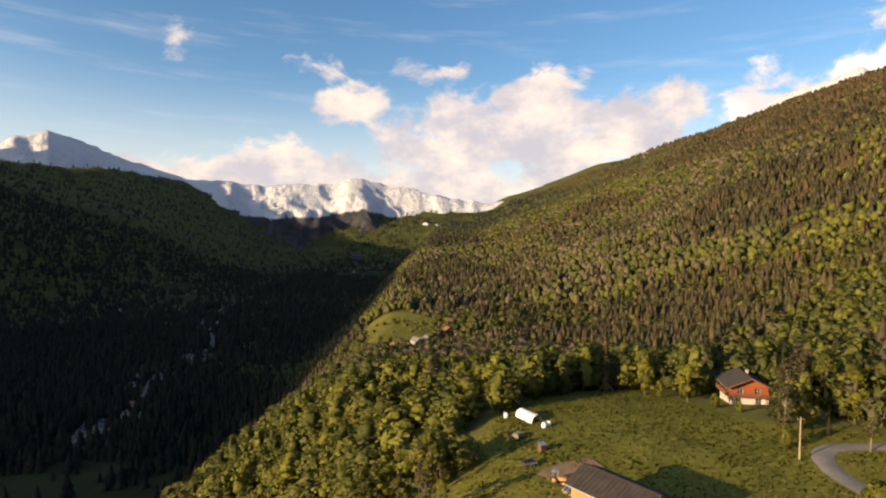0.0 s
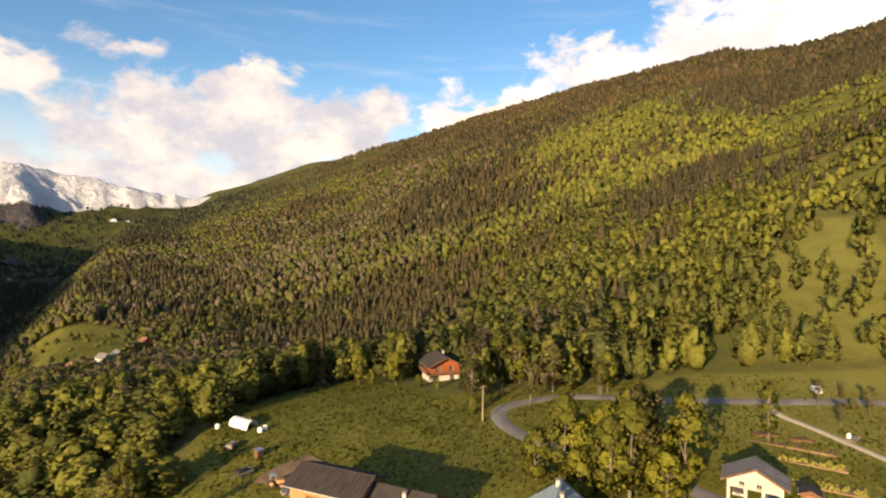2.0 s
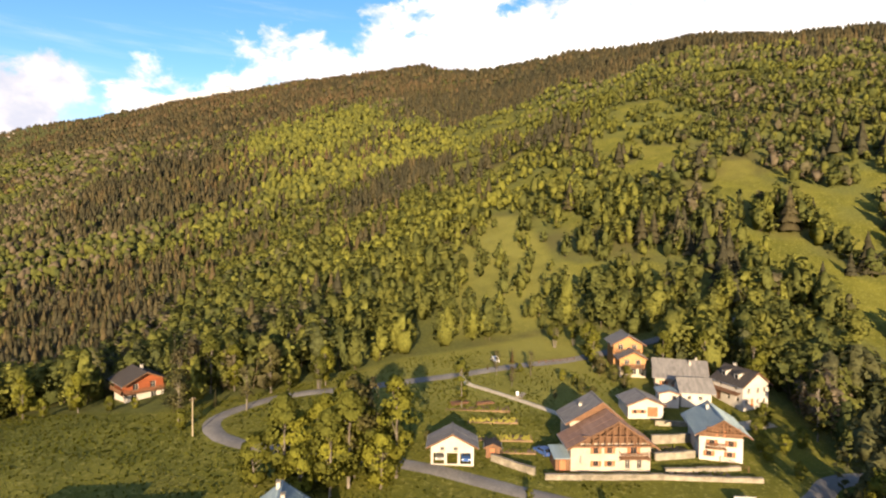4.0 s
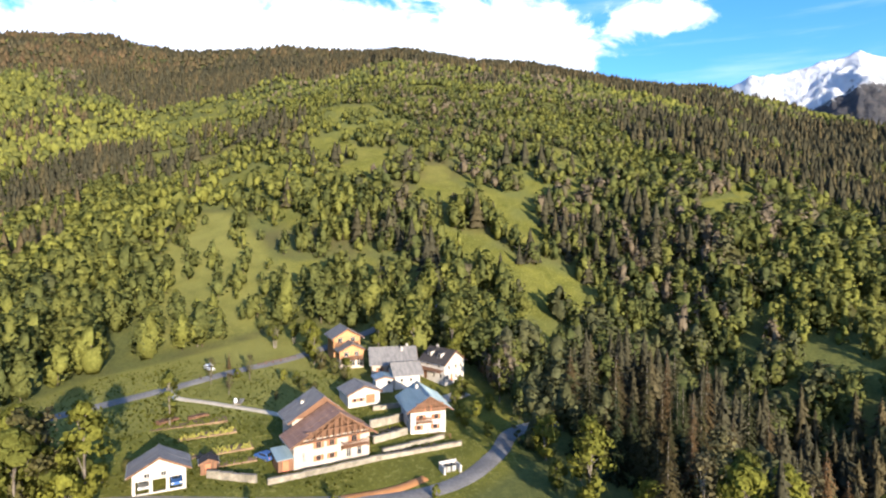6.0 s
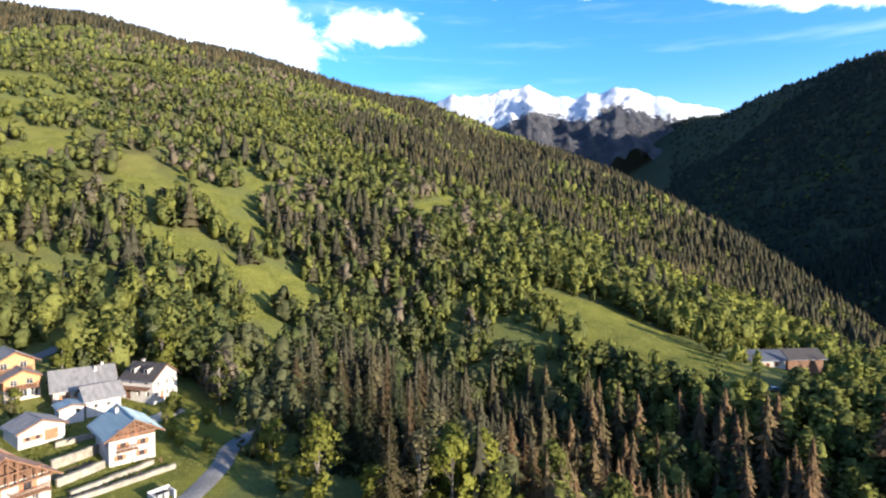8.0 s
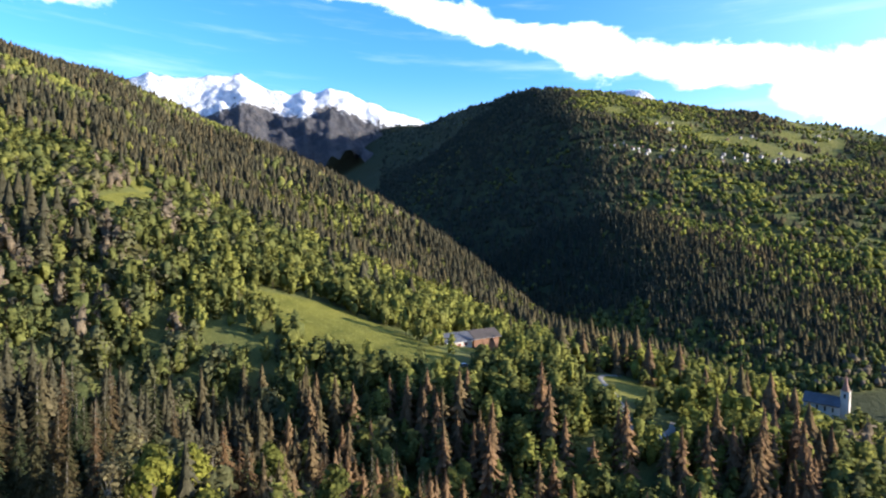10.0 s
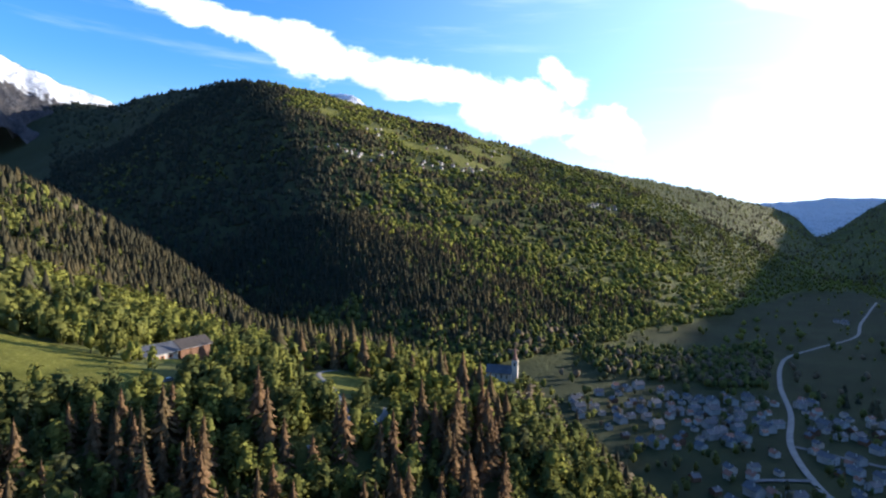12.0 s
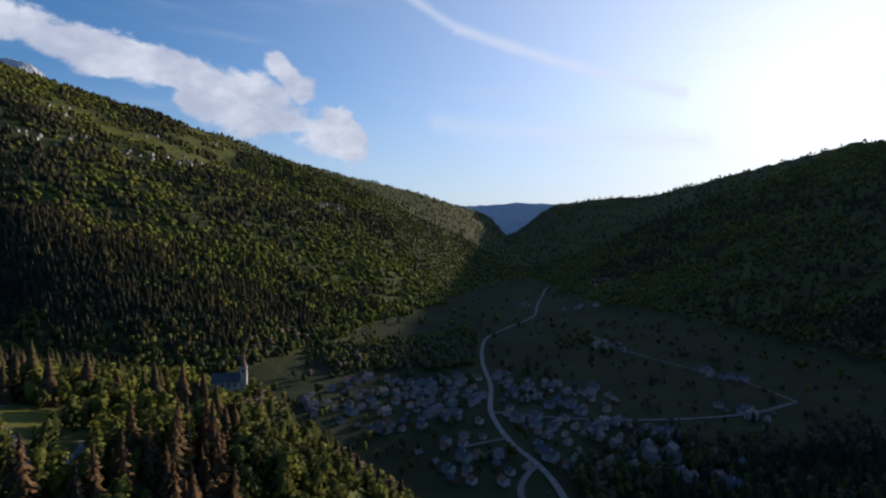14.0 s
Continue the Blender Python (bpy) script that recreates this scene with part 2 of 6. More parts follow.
# ---- the shape of the land ----
def lattice(ix, iy, seed):
    h = (ix.astype(np.int64) * 374761393 + iy.astype(np.int64) * 668265263 + seed * 1442695041) & 0xFFFFFFFF
    h = ((h ^ (h >> 13)) * 1274126177) & 0xFFFFFFFF
    return ((h ^ (h >> 16)) & 0xFFFF) / 65535.0


def value_noise(x, y, seed=0):
    ix, iy = np.floor(x), np.floor(y)
    fx, fy = x - ix, y - iy
    fx, fy = fx * fx * (3 - 2 * fx), fy * fy * (3 - 2 * fy)
    a = lattice(ix, iy, seed) * (1 - fx) + lattice(ix + 1, iy, seed) * fx
    b = lattice(ix, iy + 1, seed) * (1 - fx) + lattice(ix + 1, iy + 1, seed) * fx
    return a * (1 - fy) + b * fy


def fractal(x, y, size, octaves=4, seed=0):
    """Fractal noise about 0, from -0.5 to 0.5."""
    total, amp, norm = 0.0, 1.0, 0.0
    for k in range(octaves):
        total = total + amp * (value_noise(x / size * 2 ** k, y / size * 2 ** k, seed + k) - 0.5)
        norm += amp
        amp *= 0.5
    return total / norm


def ramp_up(t, k):
    """0 below 0, t above, rounded over k."""
    return k * np.logaddexp(0, t / k)


def low(a, b, k):
    return -k * np.logaddexp(-a / k, -b / k)


def high(a, b, k):
    return k * np.logaddexp(a / k, b / k)


def step(t, a, b):
    t = np.clip((t - a) / (b - a), 0, 1)
    return t * t * (3 - 2 * t)


def along(y, ys, vs, spread):
    return sum(np.interp(y + spread * k, ys, vs) for k in (-1, -0.5, 0, 0.5, 1)) / 5


def bench(x, y):
    """The sunlit hillside: a bench with the hamlet, a steep edge to the valley, wooded slopes to the ridge above."""
    crest = along(y, (-700, -330, -140, 0, 70, 110, 150, 230, 500, 900, 2000, 4800), (30, 0, -22, -35, -8, 4, -2, -50, -70, -75, -60, 40), 20)
    level = along(y, (-900, -420, -310, -180, -60, 40, 100, 160, 260, 500, 900, 1500, 3000, 4800),
                  (90, 106, 124, 146, 151, 154, 159, 156, 124, 94, 100, 120, 190, 330), 30)
    z = level + (0.42 - 0.062 * step(y, 350, -400)) * ramp_up(x - 185, 32) + 0.03 * (x - 60)
    top = along(y, (-800, -560, -300, 0, 414, 1000, 1700, 3000, 4800), (420, 500, 592, 655, 712, 780, 800, 800, 840), 80)
    z = low(z, top - 0.25 * np.maximum(x - 1700, 0), 22)
    z = z - 0.80 * ramp_up(crest - x, 9)
    edge = -335 - 345 * (1 - np.exp(-np.maximum(x, 0) / 330)) - 0.02 * np.maximum(x - 800, 0)
    z = z - 0.70 * ramp_up(edge - y, 22)
    z = z - 11 * step(x, 85, 0) * step(y, -40, -110)
    # the wooded ravine beside the hamlet
    d = (y + 132) - (x - 40) * 0.28
    z = z - 42 * np.exp(-(d / 50) ** 2) * step(x, 420, 60)
    return z


RIDGE_BEARING = (0, 4, 12, 17, 20, 23, 27, 32, 38, 44, 50, 56, 58.5, 63, 67, 71, 75, 80, 85, 90, 96, 100, 105, 113, 116, 121, 128, 132, 139, 142, 147, 151, 156, 161, 166, 170, 174, 178, 184, 189, 195, 200, 204, 207, 212, 218, 224, 230, 237, 240, 250)
RIDGE_LIFT = (0, 0, -.3, -.5, -.6, -.25, .4, .7, .5, 1.0, 1.0, 1.05, .1, -.2, .1, .4, -.2, -.65, -1.15, -.9, -.7, -.85, -.6, .2, -.2, -.8, -.4, 0, 0, -.9, -.2, -.3, -.6, -.5, -.5, -.7, -.4, -.4, -.2, .3, .35, .45, .4, .3, 1.1, .1, -.2, -.2, .6, -.2, 0)


def land(x, y):
    x, y = np.asarray(x, float), np.asarray(y, float)
    dist = np.hypot(x, y)
    rough = step(dist, 250, 700)
    floor = 3 * fractal(x, y, 240, 3, 5) + 0.02 * np.maximum(y - 2500, 0) + 0.012 * np.maximum(-y - 1500, 0)
    b = bench(x, y) + rough * (70 * fractal(x, y, 520, 4, 11) + 10 * fractal(x, y, 60, 3, 15)) * step(x, -80, 250) + 3.0 * fractal(x, y, 70, 3, 3) * step(dist, 120, 260)
    # mountain with the high villages, across the gorge
    dx, dy = x - 1099, y + 2356
    face = 885 + 0.357 * dx - 0.311 * dy
    gorge_face = 885 - 0.24 * dx - 0.67 * dy
    back = 885 - 0.05 * dx + 0.45 * (dy + 120) + 0.1 * np.maximum(-dx, 0)
    m2 = low(low(face, gorge_face, 30), 890 - 0.157 * (-0.858 * dx - 0.514 * dy), 12)
    m2 = low(m2, back + 400, 30) + 120 * fractal(x, y, 650, 5, 21)
    # mountain between the sun and the valley
    spine_x = along(y, (-4800, 0, 2800, 4000, 4800), (-2450, -2300, -2250, -1900, -1100), 120)
    spine_z = along(y, (-4800, -3900, -2450, -1430, -700, 200, 1500, 2840, 3900, 4800), (330, 400, 480, 585, 620, 620, 620, 565, 565, 450), 120)
    m3 = spine_z - 0.43 * np.abs(x - spine_x) + 130 * fractal(x, y, 700, 5, 31)
    # unseen massif, added beyond the view to shade the head of the valley
    shade_massif = 1000 - 0.65 * np.hypot(x + 3700, y - 2600)
    # hills that close the valley
    north = 402 - 0.33 * np.maximum(4500 - y, 0) + 110 * fractal(x, y, 500, 4, 41)
    south = 300 - 0.30 * np.abs(-5000 - y) + 60 * fractal(x, y, 500, 4, 45)
    z = floor
    for other, k in ((m3, 14), (shade_massif, 14), (m2, 10), (north, 14), (south, 14), (b, 5)):
        z = high(z, other, k)
    # the crests, a little higher or lower along the rim
    bearing = np.degrees(np.arctan2(x, y)) % 360
    lift = np.interp(bearing, RIDGE_BEARING, RIDGE_LIFT)
    near = bearing < 136
    z = z + 12.5 * np.exp(-((x - 5) ** 2 + (y + 302) ** 2) / 26 ** 2)
    return z + 0.0185 * dist * lift * step(dist, np.where(near, 380, 1700), np.where(near, 1100, 2500)) * step(z, 140, 330)


def flat_at(x, y):
    return float(land(x, y))


def lane(points, n=14):
    """A smooth line through a few points of the plan."""
    p = [Vector((*q, 0)) for q in points]
    p = [2 * p[0] - p[1], *p, 2 * p[-1] - p[-2]]
    line = []
    for i in range(1, len(p) - 2):
        for k in range(n):
            t = k / n
            a, b, c, d = p[i - 1:i + 3]
            q = 0.5 * (2 * b + (c - a) * t + (2 * a - 5 * b + 4 * c - d) * t * t + (3 * b - a - 3 * c + d) * t ** 3)
            line.append((q.x, q.y))
    line.append((p[-2].x, p[-2].y))
    return np.array(line)


def near_line(x, y, line):
    best = np.full(np.shape(x), 1e9)
    for (ax, ay), (bx, by) in zip(line[:-1], line[1:]):
        dx, dy = bx - ax, by - ay
        t = np.clip(((x - ax) * dx + (y - ay) * dy) / (dx * dx + dy * dy + 1e-9), 0, 1)
        best = np.minimum(best, np.hypot(x - ax - t * dx, y - ay - t * dy))
    return best


ROAD = lane(((225, -8), (205, 18), (182, 36), (158, 53), (145, 65), (130, 75.5), (110, 90.5), (95, 103), (84, 106), (75, 105), (70.5, 98), (70.5, 89),
             (74, 79), (80, 66), (84, 54), (85.5, 44), (88, 28), (92, 12), (99, 2), (111, -5), (122, -9), (131, -20), (134, -38)))
LOWER_LANE = lane(((80, -250), (84, -240), (82, -229), (73.4, -215.3), (66, -205.4), (60, -196.3), (56.4, -189.3), (57, -182)))
HAIRPIN = lane(((47, -208), (46.6, -201), (50, -191.6), (53.5, -185.2), (57.6, -181.1), (66, -174)))
TRACK = lane(((131, 76), (126, 70), (125, 61), (123, 48), (121, 40)))


def poly(x, y, pts):
    """Metres inside (+) or outside (-) an outline."""
    pts = np.array(pts, float)
    inside = np.zeros(np.shape(x), bool)
    for (ax, ay), (bx, by) in zip(pts, np.roll(pts, -1, 0)):
        inside ^= ((ay > y) != (by > y)) & (x < (bx - ax) * (y - ay) / (by - ay + 1e-12) + ax)
    d = near_line(x, y, np.vstack([pts, pts[:1]]))
    return np.where(inside, d, -d)


def blob(x, y, cx, cy, rx, ry, turn=0.0):
    """1 in the middle of an oval, 0 at its rim."""
    c, s = math.cos(radians(turn)), math.sin(radians(turn))
    u, v = ((x - cx) * c + (y - cy) * s) / rx, (-(x - cx) * s + (y - cy) * c) / ry
    return 1 - np.hypot(u, v)


SLOPE_PASTURE = ((146, 98), (172, 70), (192, 62), (228, 78), (258, 98), (300, 130), (310, 160), (250, 150), (222, 134), (190, 116))


def meadow(x, y):
    """Above 0.5: open grass; below: woodland floor."""
    x, y = np.asarray(x, float), np.asarray(y, float)
    wob = 0.5 * fractal(x, y, 40, 3, 61)
    far = fractal(x, y, 300, 4, 65)
    home = poly(x, y, ((-4, 60), (2, 100), (9, 128), (20, 144), (40, 159), (60, 162), (64, 140), (70, 122), (92, 112), (112, 104), (134, 97), (150, 84), (168, 72), (186, 58),
                       (176, 36), (162, 20), (156, 0), (140, -8), (120, -12), (104, -8), (80, 10), (50, 20), (10, 30)))
    pasture = poly(x, y, ((236, -160), (214, -195), (176, -204), (138, -196), (124, -186), (124, -172), (150, -160), (190, -150)))
    clearing = poly(x, y, ((-68, 515), (-112, 735), (-60, 735), (-12, 650), (-10, 560), (-22, 528)))
    m = np.maximum.reduce([
        0.5 + home / 14, 0.5 + pasture / 10, 0.5 + clearing / 20,
        blob(x, y, 352, -162, 58, 17, -52) * 1.6, blob(x, y, 398, -190, 34, 10, -40) * 1.5,
        blob(x, y, 72, -226, 27, 24) * 2, blob(x, y, 150, -232, 34, 22, -50) * 2,
        blob(x, y, 700, 60, 70, 40, 40) * 1.1, blob(x, y, 520, -190, 110, 30, 30) * 1.5, blob(x, y, 900, 150, 90, 40) * 1.1])
    bearing, dist = np.degrees(np.arctan2(x, y)), np.hypot(x, y)
    slope_pasture = poly(x, y, SLOPE_PASTURE)
    m = np.maximum(m, np.clip(0.40 + slope_pasture / 24, 0, 0.72))
    glades = step(bearing, 52, 62) * step(bearing, 112, 96) * step(dist, 165, 200) * step(dist, 1500, 800)
    m = np.maximum(m, glades * (0.35 + 1.2 * fractal(x, y, 26, 3, 67) + 0.4 * far))
    m = np.clip(m, -1, 1) + wob * 0.35
    z = land(x, y)
    # mostly woodland floor down here, its dark colour imitating the valley's shade
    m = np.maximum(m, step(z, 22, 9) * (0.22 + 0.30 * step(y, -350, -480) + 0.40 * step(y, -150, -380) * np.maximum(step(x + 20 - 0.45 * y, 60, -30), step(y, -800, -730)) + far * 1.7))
    terrace = step(y, -1100, -1400) * step(bearing, 156, 162) * step(bearing, 190, 180) * step(z, 380, 460) * step(z, 800, 690)
    m = np.maximum(m, terrace * (0.30 + far * 1.2 + 0.9 * fractal(x, y, 90, 3, 69)))
    return m


def sheet(name, xs, ys, zs, closed, extra, mat):
    """A grid of quads from arrays of rows and columns."""
    rows, cols = xs.shape
    idx = np.arange(rows * cols).reshape(rows, cols)
    nxt = np.roll(idx, -1, axis=1) if closed else idx[:, 1:]
    cur = idx if closed else idx[:, :-1]
    faces = np.stack([cur[:-1], nxt[:-1], nxt[1:], cur[1:]], -1).reshape(-1, 4)[:, ::-1]
    me = bpy.data.meshes.new(name)
    me.from_pydata(np.stack([xs, ys, zs], -1).reshape(-1, 3).tolist(), [], faces.tolist())
    me.polygons.foreach_set("use_smooth", np.ones(len(me.polygons), bool))
    for key, values in extra.items():
        me.attributes.new(key, "FLOAT", "POINT").data.foreach_set("value", values.ravel().astype(np.float32))
    me.materials.append(mat)
    return new(name, me)


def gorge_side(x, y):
    """1 on the steep spruce-clad side of the far mountain, towards the gorge; masks painted-in shade."""
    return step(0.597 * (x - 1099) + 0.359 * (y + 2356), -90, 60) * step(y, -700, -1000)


def build_ground():
    az = np.radians(np.arange(0, 360, 0.5))
    r = np.concatenate([[0.02], np.arange(12, 300, 4.0), 300 * (4880 / 300) ** np.linspace(0, 1, 130)])
    rr, aa = np.meshgrid(r, az, indexing="ij")
    x, y = rr * np.sin(aa), rr * np.cos(aa)
    z = land(x, y)
    bearing = np.degrees(aa)
    snow = step(z, 690, 800) * (0.3 + 0.6 * step(np.abs(bearing - 166), 9, 2) * step(z, 820, 900)) * (y < 0)
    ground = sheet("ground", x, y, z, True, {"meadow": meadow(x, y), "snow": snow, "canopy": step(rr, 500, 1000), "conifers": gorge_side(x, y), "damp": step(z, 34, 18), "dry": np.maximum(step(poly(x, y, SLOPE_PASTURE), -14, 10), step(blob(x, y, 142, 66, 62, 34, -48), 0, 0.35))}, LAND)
    tagged(ground, "Alpine valley ground with meadows, woodland floor and mountain slopes", "ground", kind="structure")


build_ground()


def build_snow_range():
    """Far snow mountains all round the rim; the bearing and the height of their skyline in degrees."""
    line = ((-120, 5), (-75, 6), (-45, 6.0), (-39, 6.4), (-35.6, 7.9), (-32, 6.6), (-28, 5.3), (-25, 4.6), (-21.5, 4.6), (-17, 4.2), (-13, 4.4), (-8.5, 5.2),
            (-4, 4.3), (0, 3.4), (4, 3.0), (15, 4), (29, 10.6), (31.6, 12.2), (34, 12.8), (37, 13.5), (40, 12.5), (48, 10), (80, 9), (105, 9.5), (112, 12.0), (116, 13.2), (118, 13.0),
            (120.5, 13.7), (122, 13.9), (123.8, 14.4), (126, 13.6), (128.3, 12.8), (130.5, 13.2), (132.5, 14.1), (136, 12.8), (141, 11.6), (147, 10), (158, 12.5), (161.5, 13.9), (163.5, 13.7), (166, 12.2), (170, 10), (175, 7), (195, 3), (204, 3.2), (208, 3.5), (212, 3.4), (218, 3.5), (240, 5))
    az = np.arange(-46, 222, 0.2)
    k = np.linspace(0, 1, 50)
    kk, aa = np.meshgrid(k, az, indexing="ij")
    r = 3300 + 1540 * kk ** 0.8
    x, y = r * np.sin(np.radians(aa)), r * np.cos(np.radians(aa))
    x0, y0 = 4450 * np.sin(np.radians(aa)), 4450 * np.cos(np.radians(aa))
    sky = np.interp(aa, *zip(*line))
    tall = np.maximum(step(sky, 2.5, 7), 0.75 * step(aa, 20, 0))
    crest = 200 + 4450 * np.tan(np.radians(sky + tall * (2.0 * (0.15 - np.abs(fractal(x0, y0, 420, 4, 71))) + 0.6 * fractal(x0, y0, 110, 4, 73))))
    away = np.abs(r - 4450 - 500 * fractal(x0, y0, 700, 3, 79))
    spurs = np.abs(fractal(x + 60 * fractal(x, y, 200, 2, 74), y, 520, 4, 75)) * 1.5 + np.abs(fractal(x, y, 150, 4, 77)) * 0.5
    z = np.maximum(crest - away * 0.50 - spurs * np.minimum(away, 500) * 1.1 * (0.3 + 0.7 * tall), -20)
    height = np.degrees(np.arctan((z - 200) / r))
    white = 1.9 * step(aa, 127, 119) + 0.9 * step(aa, 20, 0) + 2.4 * step(aa, 192, 200)
    bare = 0.85 * step(sky - height - white, -0.2, 4.0 - 2.9 * step(aa, 20, 0)) - 0.16
    ob = sheet("snow_mountains", x, y, z, False, {"bare": bare}, SNOW)
    tagged(ob, "distant snow-covered mountain range with dark rock ribs", "mountains", kind="structure")


build_snow_range()


# ---- woods ----
GOLD = (1 + 5 ** 0.5) / 2
ICO_V = np.array([(-1, GOLD, 0), (1, GOLD, 0), (-1, -GOLD, 0), (1, -GOLD, 0), (0, -1, GOLD), (0, 1, GOLD), (0, -1, -GOLD), (0, 1, -GOLD),
                  (GOLD, 0, -1), (GOLD, 0, 1), (-GOLD, 0, -1), (-GOLD, 0, 1)]) / math.hypot(1, GOLD)
ICO_F = np.array([(0, 11, 5), (0, 5, 1), (0, 1, 7), (0, 7, 10), (0, 10, 11), (1, 5, 9), (5, 11, 4), (11, 10, 2), (10, 7, 6), (7, 1, 8),
                  (3, 9, 4), (3, 4, 2), (3, 2, 6), (3, 6, 8), (3, 8, 9), (4, 9, 5), (2, 4, 11), (6, 2, 10), (8, 6, 7), (9, 8, 1)])


def shards(c, nrm, size, gen):
    """Four-cornered sprays of leaves at places c that face along nrm."""
    nn = nrm / np.linalg.norm(nrm, axis=1)[:, None]
    up = gen.normal(size=nn.shape)
    u = up - nn * (up * nn).sum(1)[:, None]
    u /= np.linalg.norm(u, axis=1)[:, None]
    w = np.cross(nn, u)
    ln = size * (0.6 + 0.8 * gen.random(len(c)))[:, None]
    v = np.stack([c - u * ln * 0.6 - w * ln * 0.4, c - u * ln * 0.3 + w * ln * 0.6, c + u * ln * 0.7 + w * ln * 0.3, c + u * ln * 0.4 - w * ln * 0.6], 1).reshape(-1, 3)
    k = np.arange(len(c))[:, None, None] * 4
    f = (k + np.array([(0, 2, 1), (0, 3, 2)])).reshape(-1, 3)
    return v, f


def unit_tree(kind, lumps, sprays, gen):
    """A tree of height 1 and radius 1: vertices, triangles, soft outward normals and a mark for its stem."""
    vs, fs, ns, bark, n = [], [], [], [], 0

    def add(v, f, nrm, stem=0.0):
        nonlocal n
        vs.append(v)
        fs.append(f + n)
        ns.append(nrm / (np.linalg.norm(nrm, axis=1)[:, None] + 1e-9))
        bark.append(np.full(len(v), stem))
        n += len(v)

    def around(v, mid, rise):
        """Normals that turn away from the axis of the crown."""
        return np.stack([v[:, 0], v[:, 1], (v[:, 2] - mid) * rise], 1) + 1e-3

    def stem(top, wide):
        a = np.arange(3) * 2.09
        lean = 0.15 * gen.normal(size=2)
        foot = np.stack([wide * np.cos(a), wide * np.sin(a), 0 * a - 0.02], 1)
        head = foot * np.array([0.5, 0.5, 0]) + np.array([lean[0], lean[1], top])
        i = np.arange(3)
        add(np.vstack([foot, head]), np.vstack([np.stack([i, (i + 1) % 3, i + 3], 1), np.stack([(i + 1) % 3, (i + 1) % 3 + 3, i + 3], 1)]), np.vstack([foot, foot]) * np.array([1, 1, 0]), 1.0)

    if kind == "leaf":
        if lumps == 0 and not sprays:
            # far off: one small uneven bush
            a = np.arange(4) * math.pi / 2 + gen.random()
            ring = np.stack([np.cos(a), np.sin(a), 0 * a + 0.45], 1) * (0.75 + 0.4 * gen.random((4, 1)))
            i = np.arange(4)
            v = np.vstack([ring, [[0.1, 0, 1.0]], [[0, 0, 0.0]]])
            add(v, np.vstack([np.stack([i, (i + 1) % 4, np.full(4, 4)], 1), np.stack([(i + 1) % 4, i, np.full(4, 5)], 1)]), around(v, 0.4, 2.0))
        for k in range(lumps):
            if lumps == 1:
                c, r = np.array([0, 0, 0.50]), np.array([0.92, 0.92, 0.46]) * (0.78 if sprays else 1.0)
            else:
                a, t = gen.random() * 6.28, (k + 0.35 + 0.3 * gen.random()) / lumps
                off = (0.22 + 0.25 * gen.random()) * (1.1 - t)
                c = np.array([off * math.cos(a), off * math.sin(a), 0.20 + 0.62 * t])
                r = np.array([0.56, 0.56, 0.15 + 0.36 / lumps]) * gen.uniform(0.75, 1.1) * np.array([1.12 - 0.42 * t, 1.12 - 0.42 * t, 1.0])
            v = ICO_V * (0.62 + 0.60 * gen.random((12, 1))) * r
            add(c + v, ICO_F, around(c + v, 0.42, 2.2) + 0.8 * v / r + 0.45 * gen.normal(size=(12, 3)))
        if sprays:
            # an egg-shaped crown of several boughs, widest below its middle
            if sprays > 30:
                stem(0.55, 0.05)
            boughs = 5 + int(gen.integers(0, 4))
            ba, bt = gen.random(boughs) * 6.28, gen.random(boughs)
            low_end = 0.05 + 0.14 * gen.random()
            t = gen.random(sprays) ** 0.85
            a = gen.random(sprays) * 6.28
            # sprays gather towards the boughs
            pull = gen.integers(0, boughs, sprays)
            near = gen.random(sprays) < 0.55
            a = np.where(near, ba[pull] + 0.45 * gen.normal(size=sprays), a)
            t = np.where(near, np.clip(bt[pull] + 0.10 * gen.normal(size=sprays), 0, 1), t)
            wide = 1.75 * (t + 0.06) ** 0.5 * (1.03 - t) ** 0.72
            rad = wide * (0.62 + 0.42 * gen.random(sprays) ** 0.6 + 0.12 * near)
            c = np.stack([rad * np.cos(a), rad * np.sin(a), low_end + (0.97 - low_end) * t], 1)
            out = np.stack([np.cos(a) * rad, np.sin(a) * rad, 2.4 * (t - 0.35)], 1) + 1e-3
            nrm = out + 0.45 * gen.normal(size=(sprays, 3))
            v, f = shards(c * np.array([1, 1, 3.6]), nrm, 0.20 if sprays > 80 else 0.28 if sprays > 30 else 0.36, gen)
            soft = out / np.linalg.norm(out, axis=1)[:, None] + 0.40 * gen.normal(size=(sprays, 3))
            add(v / np.array([1, 1, 3.6]), f, np.repeat(soft, 4, 0))
    else:
        sides = 8 if lumps > 5 else 6 if lumps > 2 else 5
        full = 0.62 if sprays > 30 else 1.0
        for k in range(lumps):
            t = k / lumps
            z0, z1 = 0.06 + 0.86 * t, min(1.0, 0.06 + 0.86 * t + 1.55 * 0.92 / lumps)
            if k == lumps - 1:
                z1 = 1.0
            rad = full * (1 - t) ** 0.95
            a = np.arange(2 * sides) * math.pi / sides + gen.random()
            rr = rad * np.where(np.arange(2 * sides) % 2 == 0, 1.0, 0.55) * (0.8 + 0.4 * gen.random(2 * sides))
            zz = z0 - 0.03 * (np.arange(2 * sides) % 2 == 0) + 0.02 * gen.random(2 * sides)
            ring = np.stack([rr * np.cos(a), rr * np.sin(a), zz], 1)
            v = np.vstack([ring, [[0, 0, z1]]])
            i = np.arange(2 * sides)
            nrm = np.stack([np.cos(a), np.sin(a), 0.25 + 0.3 * gen.normal(size=2 * sides)], 1)
